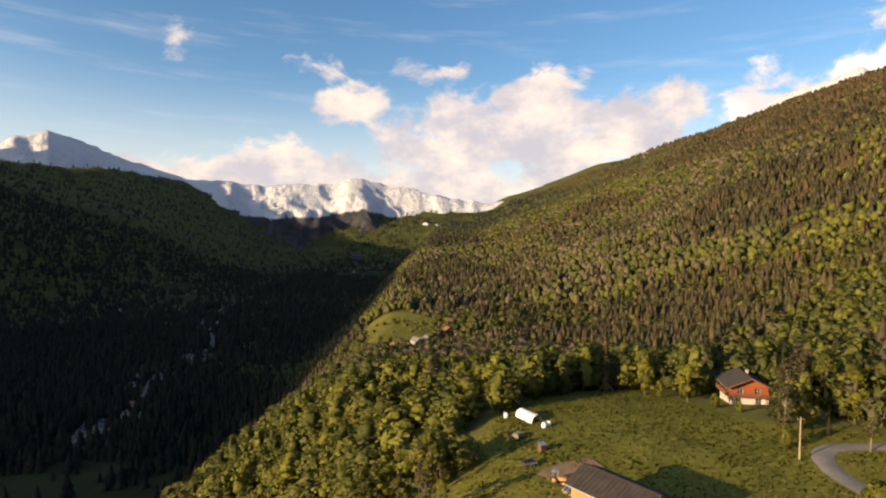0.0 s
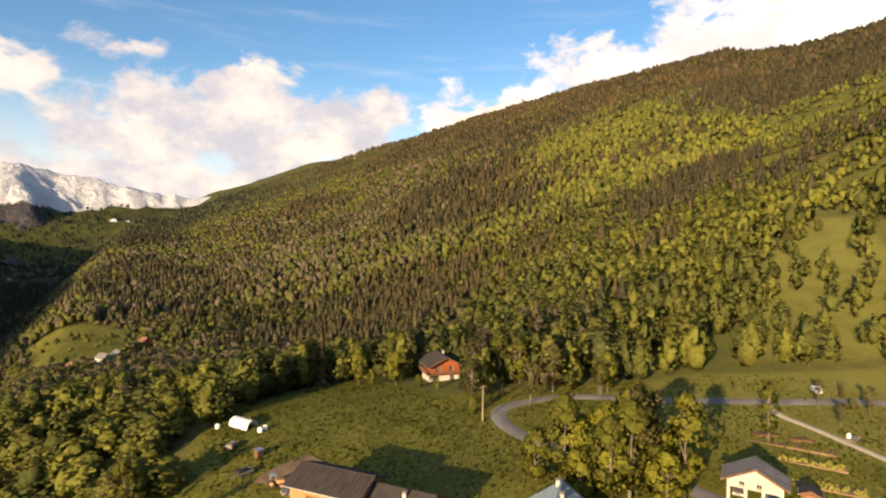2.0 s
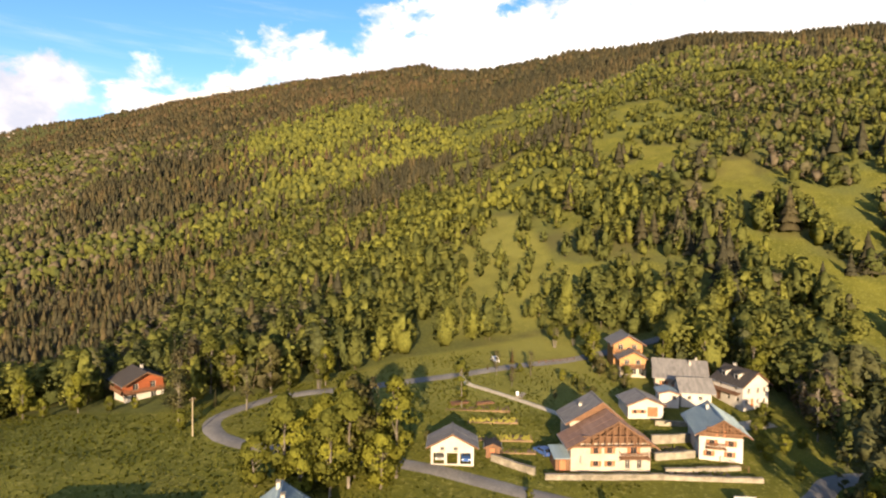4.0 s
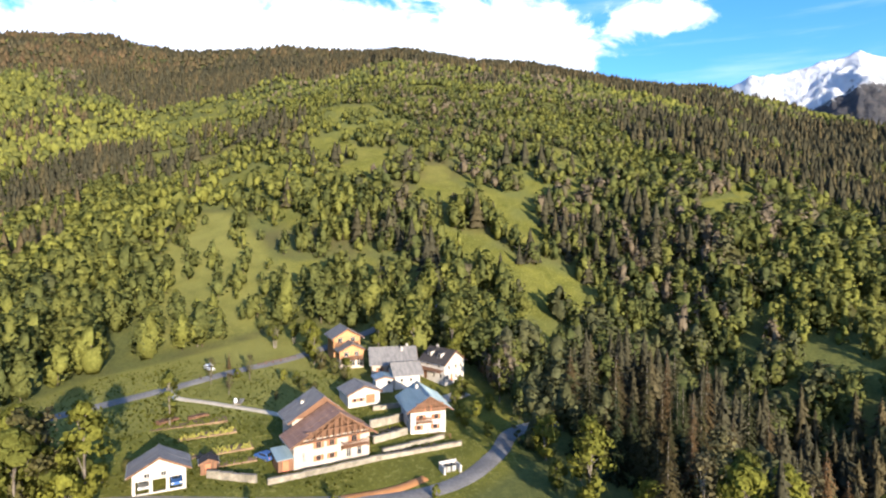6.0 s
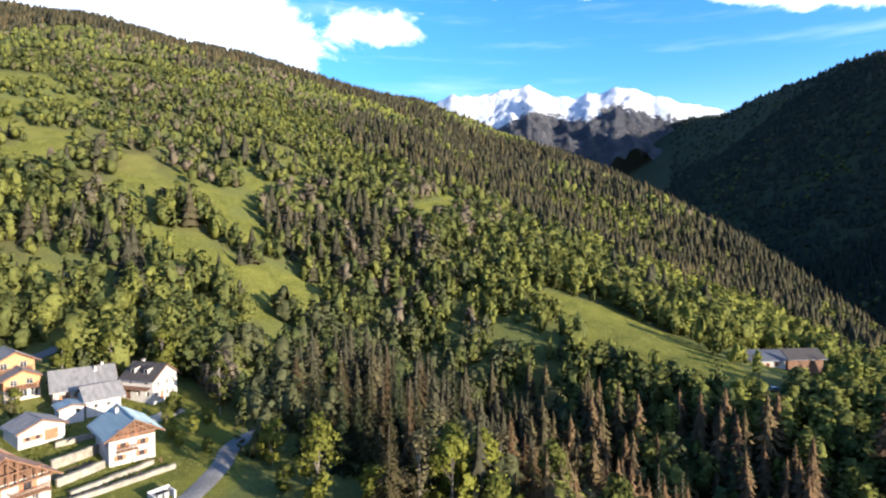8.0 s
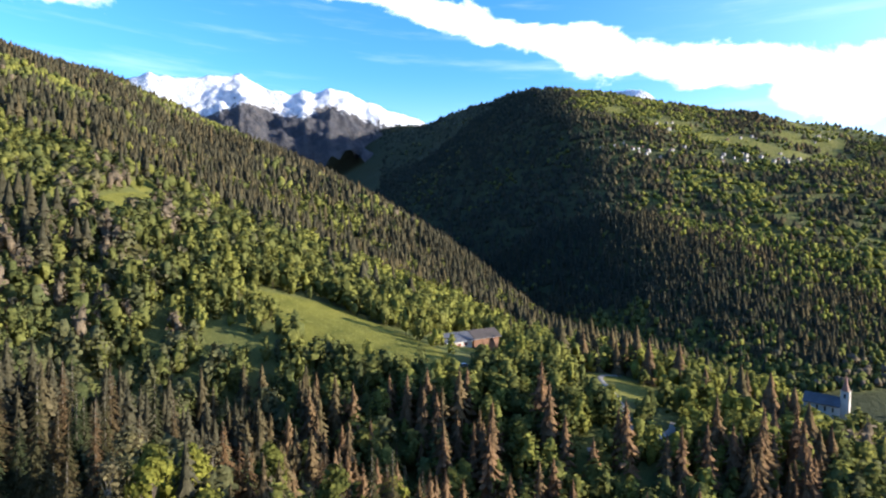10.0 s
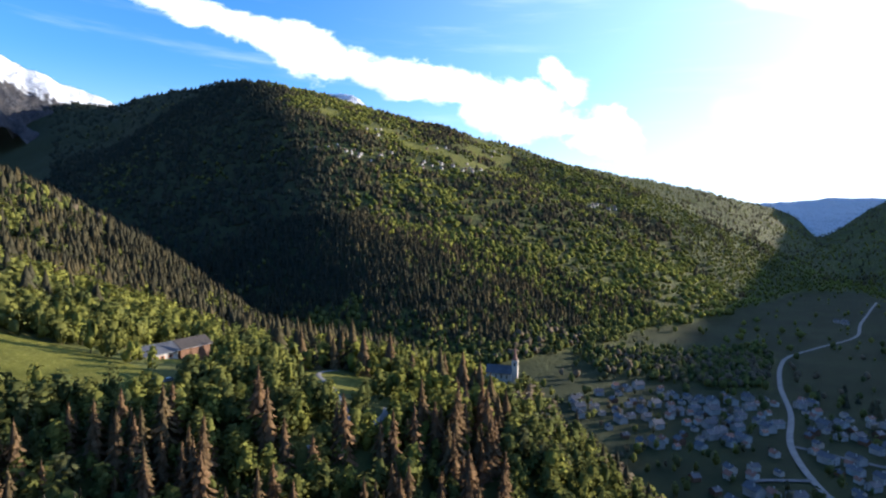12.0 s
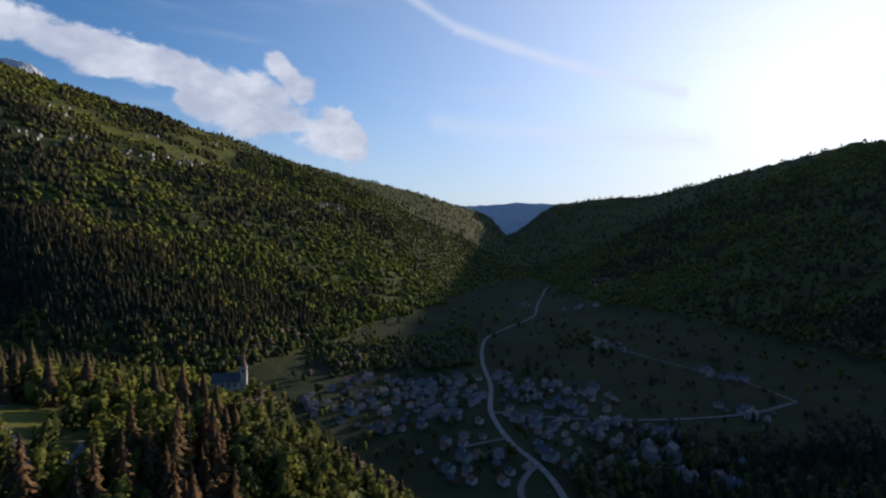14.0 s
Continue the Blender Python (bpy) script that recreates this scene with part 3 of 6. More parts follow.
            add(v, np.stack([i, (i + 1) % (2 * sides), np.full(2 * sides, 2 * sides)], 1), np.vstack([nrm, [[0.0, 0.0, 1.0]]]))
        if sprays:
            # drooping boughs: long slim sprays that point outwards and hang at their tips
            t = gen.random(sprays) ** 0.85
            a = gen.random(sprays) * 6.28
            reach = (1 - t) ** 0.85 * (0.65 + 0.45 * gen.random(sprays)) + 0.03
            out = np.stack([np.cos(a), np.sin(a), 0 * a], 1)
            side = np.stack([-np.sin(a), np.cos(a), 0 * a], 1) * (0.14 * reach + 0.03)[:, None]
            z = (0.08 + 0.88 * t)[:, None] * np.array([[0, 0, 1.0]])
            fall = np.array([[0, 0, 1.0]]) * ((0.05 + 0.04 * gen.random(sprays)) * (0.4 + reach))[:, None]
            inner, outer = out * (reach * 0.30)[:, None] + z, out * reach[:, None] + z - fall
            mid = out * (reach * 0.72)[:, None] + z - 0.4 * fall
            v = np.stack([inner, mid - side - 0.5 * fall, outer, mid + side - 0.3 * fall], 1).reshape(-1, 3)
            f = (np.arange(sprays)[:, None, None] * 4 + np.array([(0, 1, 2), (0, 2, 3)])).reshape(-1, 3)
            face = np.cross(v[f[:, 1]] - v[f[:, 0]], v[f[:, 2]] - v[f[:, 0]])
            f = np.where(((face * np.repeat(out + np.array([[0, 0, 0.5]]), 2, 0)).sum(1) < 0)[:, None], f[:, ::-1], f)
            add(v, f, np.repeat(out + np.array([[0, 0, 0.45]]) + 0.35 * gen.normal(size=(sprays, 3)), 4, 0))
    return np.concatenate(vs), np.concatenate(fs), np.concatenate(ns), np.concatenate(bark)


def forest(name, spots, kind, lumps, sprays, mat, label):
    """One joined wood. spots: x, y, z, height, radius, tint of every tree."""
    gen = np.random.default_rng(lumps * 31 + sprays + len(spots))
    protos = [unit_tree(kind, lumps, sprays, gen) for _ in range(14)]
    pick = gen.integers(0, len(protos), len(spots))
    allv, allf, allt, alln, n = [], [], [], [], 0
    for p, (v, f, nr, stem) in enumerate(protos):
        s = spots[pick == p]
        turn = gen.random(len(s)) * 2 * np.pi
        co, si = np.cos(turn)[:, None], np.sin(turn)[:, None]
        h, r = s[:, 3][:, None], s[:, 4][:, None]
        x = (v[:, 0] * co - v[:, 1] * si) * r + s[:, 0][:, None]
        y = (v[:, 0] * si + v[:, 1] * co) * r + s[:, 1][:, None]
        z = v[:, 2] * h + s[:, 2][:, None]
        allv.append(np.stack([x, y, z], -1).reshape(-1, 3))
        alln.append(np.stack([nr[:, 0] * co - nr[:, 1] * si, nr[:, 0] * si + nr[:, 1] * co, np.broadcast_to(nr[:, 2], x.shape)], -1).reshape(-1, 3))
        allf.append((f[None] + (np.arange(len(s)) * len(v))[:, None, None]).reshape(-1, 3) + n)
        allt.append((s[:, 5][:, None] * (1 - stem)[None]).ravel())
        n += len(s) * len(v)
    v, f, t = np.concatenate(allv), np.concatenate(allf), np.concatenate(allt)
    me = bpy.data.meshes.new(name)
    me.vertices.add(len(v))
    me.vertices.foreach_set("co", v.astype(np.float32).ravel())
    me.loops.add(f.size)
    me.loops.foreach_set("vertex_index", f.astype(np.int32).ravel())
    me.polygons.add(len(f))
    me.polygons.foreach_set("loop_start", np.arange(0, f.size, 3, dtype=np.int32))
    me.polygons.foreach_set("use_smooth", np.ones(len(f), bool))
    me.attributes.new("tint", "FLOAT", "POINT").data.foreach_set("value", t.astype(np.float32))
    me.update(calc_edges=True)
    me.normals_split_custom_set_from_vertices(np.concatenate(alln).astype(np.float32))
    me.materials.append(mat)
    return tagged(new(name, me), label, "forest", kind="stuff")


def scatter(r0, r1, a0, a1, spacing, gen):
    """Jittered places in a ring sector round the viewpoint."""
    n = int((r1 ** 2 - r0 ** 2) * radians(a1 - a0) / 2 / spacing ** 2)
    r = np.sqrt(gen.random(n) * (r1 ** 2 - r0 ** 2) + r0 ** 2)
    a = np.radians(a0 + (a1 - a0) * gen.random(n))
    return r * np.sin(a), r * np.cos(a)


def visible(x, y, z):
    """Leaves out places that lie well behind a hill, seen from over the hamlet."""
    ok = np.ones(len(x), bool)
    slope = (z + 28 - EYE[2]) / np.hypot(x, y)
    for t in np.linspace(0.04, 0.96, 40):
        h = (land(x * t, y * t) - EYE[2]) / (np.hypot(x, y) * t)
        ok &= slope > h
    return ok


KEEP_OUT = []     # houses and yards: x, y, radius
CLEAR_LINES = []  # roads in the valley: line, distance


def plant(r0, r1, a0, a1, spacing, gen, grow=1.0):
    x, y = scatter(r0, r1, a0, a1, spacing, gen)
    m = meadow(x, y)
    keep = m + 0.25 * (gen.random(len(x)) - 0.5) < 0.45
    keep |= gen.random(len(x)) < 0.03 * (np.hypot(x, y) > 450) * (1 + 1.2 * (y < -350) * (y > -770) * (x > -470))
    grazed = poly(x, y, SLOPE_PASTURE)
    keep = np.where(grazed > 0, gen.random(len(x)) < 0.42, keep & (gen.random(len(x)) < 0.62 + 0.38 * step(grazed, -18, -45)))
    keep &= (near_line(x, y, ROAD) > 3.6) & (near_line(x, y, LOWER_LANE) > 3.2) & (near_line(x, y, HAIRPIN) > 4.5)
    for line, room in CLEAR_LINES:
        keep &= near_line(x, y, line) > room
    for kx, ky, kr in KEEP_OUT:
        keep &= np.hypot(x - kx, y - ky) > kr
    x, y = x[keep], y[keep]
    z = land(x, y)
    far_gorge = (np.hypot(x, y) > 2500) & (np.abs(np.degrees(np.arctan2(x, y)) - 133) < 4.5)
    keep = visible(x, y, z) & ~far_gorge
    x, y, z = x[keep], y[keep], z[keep]
    grazed_kept = poly(x, y, SLOPE_PASTURE)
    patch = fractal(x, y, 260, 3, 81) + 0.6 * fractal(x, y, 50, 2, 85)
    bearing, dist = np.degrees(np.arctan2(x, y)), np.hypot(x, y)
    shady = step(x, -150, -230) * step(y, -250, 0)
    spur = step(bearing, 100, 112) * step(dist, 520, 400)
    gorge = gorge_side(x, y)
    ravine = step(bearing, 92, 102) * step(bearing, 132, 120) * step(dist, 260, 210)
    valley_south = (z < 28) * (y < -350)
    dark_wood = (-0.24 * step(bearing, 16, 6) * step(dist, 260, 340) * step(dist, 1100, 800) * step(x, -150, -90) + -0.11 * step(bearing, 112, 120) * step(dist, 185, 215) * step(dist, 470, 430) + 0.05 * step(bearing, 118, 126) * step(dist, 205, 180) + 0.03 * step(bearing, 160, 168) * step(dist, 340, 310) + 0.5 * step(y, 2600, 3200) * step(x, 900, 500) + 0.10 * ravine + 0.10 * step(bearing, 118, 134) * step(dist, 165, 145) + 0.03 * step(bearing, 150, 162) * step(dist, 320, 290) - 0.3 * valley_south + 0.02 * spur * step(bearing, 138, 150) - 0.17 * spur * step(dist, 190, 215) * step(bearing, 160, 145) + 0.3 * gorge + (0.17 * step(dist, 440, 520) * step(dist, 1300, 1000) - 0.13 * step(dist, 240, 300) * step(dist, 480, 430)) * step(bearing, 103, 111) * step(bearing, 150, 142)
                 + 0.04 * step(dist, 210, 450) * step(bearing, -4, 8) * step(bearing, 56, 30) + 0.5 * shady - 0.20 * step(bearing, 108, 100) * step(dist, 260, 200)
                 - 0.12 * step(bearing, 52, 62) * step(bearing, 108, 98) * step(dist, 1100, 700) + 0.34 * step(z, 360, 540) * step(y, -1100, -900) + (0.10 * step(z, 170, 260) * step(z, 460, 380) + 0.15 * step(z, 620, 720)) * step(y, -900, -1200) * step(x, 1400, 900) - 0.12 * step(bearing, 8, 0) * step(dist, 500, 300)
                 + 0.03 * step(bearing, 110, 125) * step(dist, 400, 600))
    spruce = patch + dark_wood + 0.36 * (gen.random(len(x)) - 0.5) > 0.105
    h = np.where(spruce, (8 + 14 * gen.random(len(x))) * (1 + 0.18 * spur * (dist < 330)), (7 + 9.5 * gen.random(len(x))) * (1 - 0.28 * step(dist, 330, 450) * step(bearing, 50, 60) * step(bearing, 112, 104))) * grow
    rad = np.where(spruce, h * (0.185 + 0.075 * gen.random(len(x)) + 0.065 * step(dist, 420, 250) + 0.05 * (dist > 330)), h * (0.245 + 0.135 * gen.random(len(x)) + 0.05 * (dist > 700))) * (1 + 0.7 * (dist > 1300) * (x > -600))
    # rust on spruces, leaf tints by slope, and far crowns lightened to look sunlit
    rust = 0.62 * step(bearing, 116, 135) * step(dist, 330, 220) * spruce - 0.30 * ravine * ~spruce + 0.24 * step(bearing, 0, 10) * step(bearing, 66, 54) * spruce * gen.random(len(x)) - 0.10 * step(bearing, 95, 102) * step(bearing, 122, 112) * step(dist, 500, 350) * ~spruce + (0.10 + 0.22 * step(dist, 200, 240)) * step(bearing, 116, 124) * step(dist, 650, 450) * ~spruce - 0.26 * step(bearing, 38, 26) * step(dist, 200, 300) * step(y, 2600, 1800) * ~spruce + 0.12 * step(bearing, 40, 50) * step(bearing, 82, 74) * ~spruce + (0.55 * ~spruce + 0.12) * step(y, -900, -1200) * step(x, 1400, 900) + 0.25 * step(z, 360, 540) * step(y, -1100, -900) * spruce * gen.random(len(x))
    h = h * (1 - 0.40 * step(x, 24, 8) * step(y, 60, 80) * step(y, 185, 160))
    h, rad = h * (1 - 0.35 * (grazed_kept > 0)), rad * (1 - 0.3 * (grazed_kept > 0))
    tint = np.clip((0.45 + 0.9 * fractal(x, y, 120, 3, 91) + 0.72 * (gen.random(len(x)) - 0.5)) * np.where(spruce, 0.62, 1) + rust - 0.22 * step(z, 300, 560) * ~spruce, 0, 1)
    # tints lowered to imitate shade: western valley side, gorge side, valley head
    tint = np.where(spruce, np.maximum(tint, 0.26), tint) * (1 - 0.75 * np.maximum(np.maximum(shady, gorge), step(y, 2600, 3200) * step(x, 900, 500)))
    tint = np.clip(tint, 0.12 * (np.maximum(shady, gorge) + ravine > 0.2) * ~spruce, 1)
    h = h * (1 - 0.45 * step(np.abs(x + 30), 75, 45) * step(y, 420, 450) * step(y, 720, 690))
    tint = np.where((grazed_kept > -30) & ~spruce, np.maximum(tint, 0.34), tint)
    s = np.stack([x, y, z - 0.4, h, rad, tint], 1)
    thinned = gen.random(len(x)) > 0.22 * ravine
    s, spruce = s[thinned], spruce[thinned]
    return s[~spruce], s[spruce]


def build_woods():
    gen = np.random.default_rng(11)
    singles = []
    for r0, r1, a0, a1, spacing, leaf_n, needle_n, where in (
            (84, 215, -30, 205, 5.0, (3, 140), (7, 90), "near the hamlet"),
            (215, 330, -30, 200, 5.4, (2, 46), (5, 30), "round the hamlet"),
            (90, 215, 112, 205, 7.5, (3, 140), (7, 90), "below the hamlet"),
            (330, 700, -40, 240, 5.2, (1, 18), (3, 6), "on the lower slope"),
            (700, 1300, -40, 240, 7.4, (1, 0), (2, 0), "high on the slope"),
            (1300, 2700, -40, 240, 15.0, (0, 0), (1, 0), "on the far mountainside"),
            (2700, 4300, -40, 240, 34.0, (0, 0), (1, 0), "on distant ridges")):
        leaf, needle = plant(r0, r1, a0, a1, spacing, gen)
        if r0 == 84:
            # the trees round the hamlet are things of their own
            away_l, away_n = np.hypot(leaf[:, 0], leaf[:, 1]), np.hypot(needle[:, 0], needle[:, 1])
            cut_l, cut_n = away_l <= np.sort(away_l)[:170][-1], away_n <= np.sort(away_n)[:260][-1]
            singles += [("leaf", s) for s in leaf[cut_l]] + [("needle", s) for s in needle[cut_n]]
            leaf, needle = leaf[~cut_l], needle[~cut_n]
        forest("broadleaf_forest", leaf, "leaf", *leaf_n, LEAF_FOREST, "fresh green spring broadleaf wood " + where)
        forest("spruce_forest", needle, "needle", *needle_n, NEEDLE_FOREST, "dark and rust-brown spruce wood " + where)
        print("woods", where, len(leaf), len(needle), len(singles))
    return singles

# ---- materials of the built things ----
PLASTER = plain("cream_plaster", (0.32, 0.265, 0.22), (0.45, 0.39, 0.335), 0.8, 0.9, relief=0.01)
WHITEWASH = plain("white_plaster", (0.34, 0.315, 0.29), (0.47, 0.445, 0.42), 0.7, 0.9, relief=0.01)
STONE = plain("rubble_stone", (0.11, 0.10, 0.08), (0.30, 0.27, 0.22), 2.2, 0.95, relief=0.06)
TIMBER = plain("weathered_timber", (0.065, 0.036, 0.022), (0.175, 0.092, 0.052), 2.0, 0.8, relief=0.02, streak=(6, 6, 0.6))
HONEY = plain("honey_larch_boards", (0.29, 0.15, 0.065), (0.43, 0.235, 0.11), 1.6, 0.75, relief=0.02, streak=(6, 6, 0.6))
REDWOOD = plain("red_stained_boards", (0.17, 0.046, 0.020), (0.30, 0.085, 0.034), 1.6, 0.75, relief=0.02, streak=(0.6, 0.6, 6))
SHUTTER = plain("brown_shutter_paint", (0.26, 0.095, 0.045), (0.40, 0.16, 0.08), 2.0, 0.7, relief=0.01)
SLATE = plain("grey_slate", (0.10, 0.097, 0.098), (0.20, 0.193, 0.19), 1.8, 0.8, relief=0.03, streak=(1, 2.5, 1))
DARKROOF = plain("dark_brown_roof", (0.026, 0.022, 0.021), (0.054, 0.047, 0.043), 1.8, 0.8, relief=0.03, streak=(1, 2.5, 1))
RUSTROOF = plain("rusty_sheet_roof", (0.16, 0.088, 0.060), (0.28, 0.175, 0.125), 0.9, 0.6, relief=0.015, streak=(4, 0.5, 1))
BLUEROOF = plain("blue_grey_metal_roof", (0.11, 0.17, 0.21), (0.22, 0.29, 0.33), 0.7, 0.55, 0.15, 0.01, (4, 0.4, 1), 0.5)
TOWNROOF = plain("town_slate", (0.035, 0.038, 0.048), (0.09, 0.097, 0.115), 0.5, 0.6, relief=0.02)
TOWNRED = plain("town_tile", (0.16, 0.07, 0.05), (0.26, 0.13, 0.09), 0.5, 0.7, relief=0.02)
TOWNWALL = plain("grey_render", (0.20, 0.195, 0.19), (0.38, 0.365, 0.35), 0.4, 0.9, relief=0.01)
ASPHALT = plain("worn_asphalt", (0.12, 0.115, 0.112), (0.23, 0.22, 0.205), 0.5, 0.9, relief=0.02)
# the same asphalt, darkened in colour to imitate the shaded valley
TOWNROAD = plain("shaded_town_asphalt", (0.075, 0.075, 0.08), (0.15, 0.15, 0.155), 0.5, 0.9, relief=0.02)
GRAVEL = plain("pale_gravel", (0.26, 0.23, 0.18), (0.42, 0.38, 0.31), 1.2, 0.95, relief=0.04)
SOIL = plain("bare_soil", (0.10, 0.065, 0.035), (0.22, 0.15, 0.09), 0.9, 0.95, relief=0.05)
ORANGE_EARTH = plain("orange_earth", (0.34, 0.15, 0.05), (0.50, 0.25, 0.10), 0.9, 0.95, relief=0.04)
FILM = plain("white_greenhouse_film", (0.66, 0.68, 0.70), (0.82, 0.83, 0.84), 0.9, 0.35, relief=0.01, spec=0.5)
METAL = plain("galvanised_metal", (0.30, 0.31, 0.32), (0.48, 0.49, 0.50), 2.0, 0.4, 0.7, 0.005)
CARPAINT = plain("white_car_paint", (0.74, 0.75, 0.76), (0.82, 0.82, 0.83), 1.0, 0.25, relief=0, spec=0.6)
BLUEPAINT = plain("blue_paint", (0.03, 0.08, 0.25), (0.05, 0.12, 0.34), 1.0, 0.3, relief=0, spec=0.6)
BLACK = plain("black_rubber", (0.012, 0.012, 0.013), (0.03, 0.03, 0.03), 2.0, 0.8, relief=0)
GLASS, g_, b_ = material("window_glass", 0.08, 0.0, 0.7)
b_.inputs["Base Color"].default_value = (0.018, 0.022, 0.028, 1)
GREYWOOD = plain("grey_pole_wood", (0.20, 0.16, 0.11), (0.36, 0.30, 0.21), 2.0, 0.85, relief=0.02, streak=(6, 6, 0.5))
FLOWERS = plain("yellow_flowering_plants", (0.08, 0.11, 0.02), (0.24, 0.21, 0.04), 6.0, 0.9, relief=0.05)


# ---- mesh helpers ----
class Shape:
    """Gathers simple solids into one mesh."""

    def __init__(self):
        self.v, self.f = [], []

    def add(self, verts, faces):
        k = len(self.v)
        self.v += [tuple(p) for p in verts]
        self.f += [tuple(k + i for i in q) for q in faces]
        return self

    def box(self, x0, y0, z0, x1, y1, z1):
        return self.add([(x, y, z) for z in (z0, z1) for x, y in ((x0, y0), (x1, y0), (x1, y1), (x0, y1))],
                        [(3, 2, 1, 0), (4, 5, 6, 7), (0, 1, 5, 4), (1, 2, 6, 5), (2, 3, 7, 6), (3, 0, 4, 7)])

    def bar(self, a, b, r, n=6, r2=None):
        a, b = Vector(a), Vector(b)
        w = (b - a).normalized()
        u = w.orthogonal().normalized()
        v = w.cross(u)
        r2 = r if r2 is None else r2
        ring = [(math.cos(2 * math.pi * i / n), math.sin(2 * math.pi * i / n)) for i in range(n)]
        pts = [a + (u * c + v * s) * r for c, s in ring] + [b + (u * c + v * s) * r2 for c, s in ring]
        faces = [(i, (i + 1) % n, n + (i + 1) % n, n + i) for i in range(n)] + [tuple(range(n - 1, -1, -1)), tuple(range(n, 2 * n))]
        return self.add(pts, faces)

    def slab(self, corners, thick):
        """A flat four-sided plate; thick is a vector."""
        t = Vector(thick)
        c = [Vector(p) for p in corners]
        return self.add(c + [p + t for p in c], [(3, 2, 1, 0), (4, 5, 6, 7), (0, 1, 5, 4), (1, 2, 6, 5), (2, 3, 7, 6), (3, 0, 4, 7)])

    def prism(self, outline, a, b, axis="y"):
        """An outline in the x-z plane (axis y) drawn out from a to b."""
        n = len(outline)
        pts = [(p[0], a, p[1]) if axis == "y" else (a, p[0], p[1]) for p in outline] + [(p[0], b, p[1]) if axis == "y" else (b, p[0], p[1]) for p in outline]
        return self.add(pts, [tuple(range(n)), tuple(range(2 * n - 1, n - 1, -1))] + [(i, n + i, n + (i + 1) % n, (i + 1) % n) for i in range(n)])

    def mesh(self, name, mat, smooth=False):
        me = bpy.data.meshes.new(name)
        me.from_pydata(self.v, [], self.f)
        bm = bmesh.new()
        bm.from_mesh(me)
        bmesh.ops.recalc_face_normals(bm, faces=bm.faces)
        bm.to_mesh(me)
        bm.free()
        if smooth:
            me.polygons.foreach_set("use_smooth", np.ones(len(me.polygons), bool))
        me.materials.append(mat)
        return me


def part(name, shape, mat, parent, label="", smooth=False, at=None):
    ob = new(name, shape.mesh(name, mat, smooth))
    ob.parent = parent
    if at is not None:
        ob.matrix_basis = at
    return tagged(ob, label) if label else ob


def thing(name, m, label, category, group=""):
    ob = new(name)
    ob.matrix_basis = m
    return tagged(ob, label, category, group)


def placed(x, y, turn=0.0, lift=0.0, scale=1.0):
    return pose(x, y, flat_at(x, y) + lift, 0, 0, turn) @ Matrix.Scale(scale, 4)


# ---- houses ----
def wall_panel(s, o, u, n, width, height, holes, thick):
    """A wall with openings: o is its lower left outer corner, u runs along it, n points outwards."""
    o, u, n = Vector(o), Vector(u), Vector(n)
    xs = sorted({0.0, width, *[h[0] for h in holes], *[h[0] + h[2] for h in holes]})
    zs = sorted({0.0, height, *[h[1] for h in holes], *[h[1] + h[3] for h in holes]})
    inner = -n * thick

    def p(x, z, back=False):
        return o + u * x + Vector((0, 0, z)) + (inner if back else Vector())

    for x0, x1 in zip(xs, xs[1:]):
        for z0, z1 in zip(zs, zs[1:]):
            cx, cz = (x0 + x1) / 2, (z0 + z1) / 2
            if any(h[0] < cx < h[0] + h[2] and h[1] < cz < h[1] + h[3] for h in holes):
                continue
            s.add([p(x0, z0), p(x1, z0), p(x1, z1), p(x0, z1)], [(0, 1, 2, 3)])
            s.add([p(x0, z0, 1), p(x1, z0, 1), p(x1, z1, 1), p(x0, z1, 1)], [(3, 2, 1, 0)])
    for x, z, w, h in [q[:4] for q in holes] + [(0, 0, width, height)]:
        c = [(x, z), (x + w, z), (x + w, z + h), (x, z + h)]
        for a, b in zip(c, c[1:] + c[:1]):
            s.add([p(*a), p(*b), p(*b, True), p(*a, True)], [(0, 1, 2, 3)])


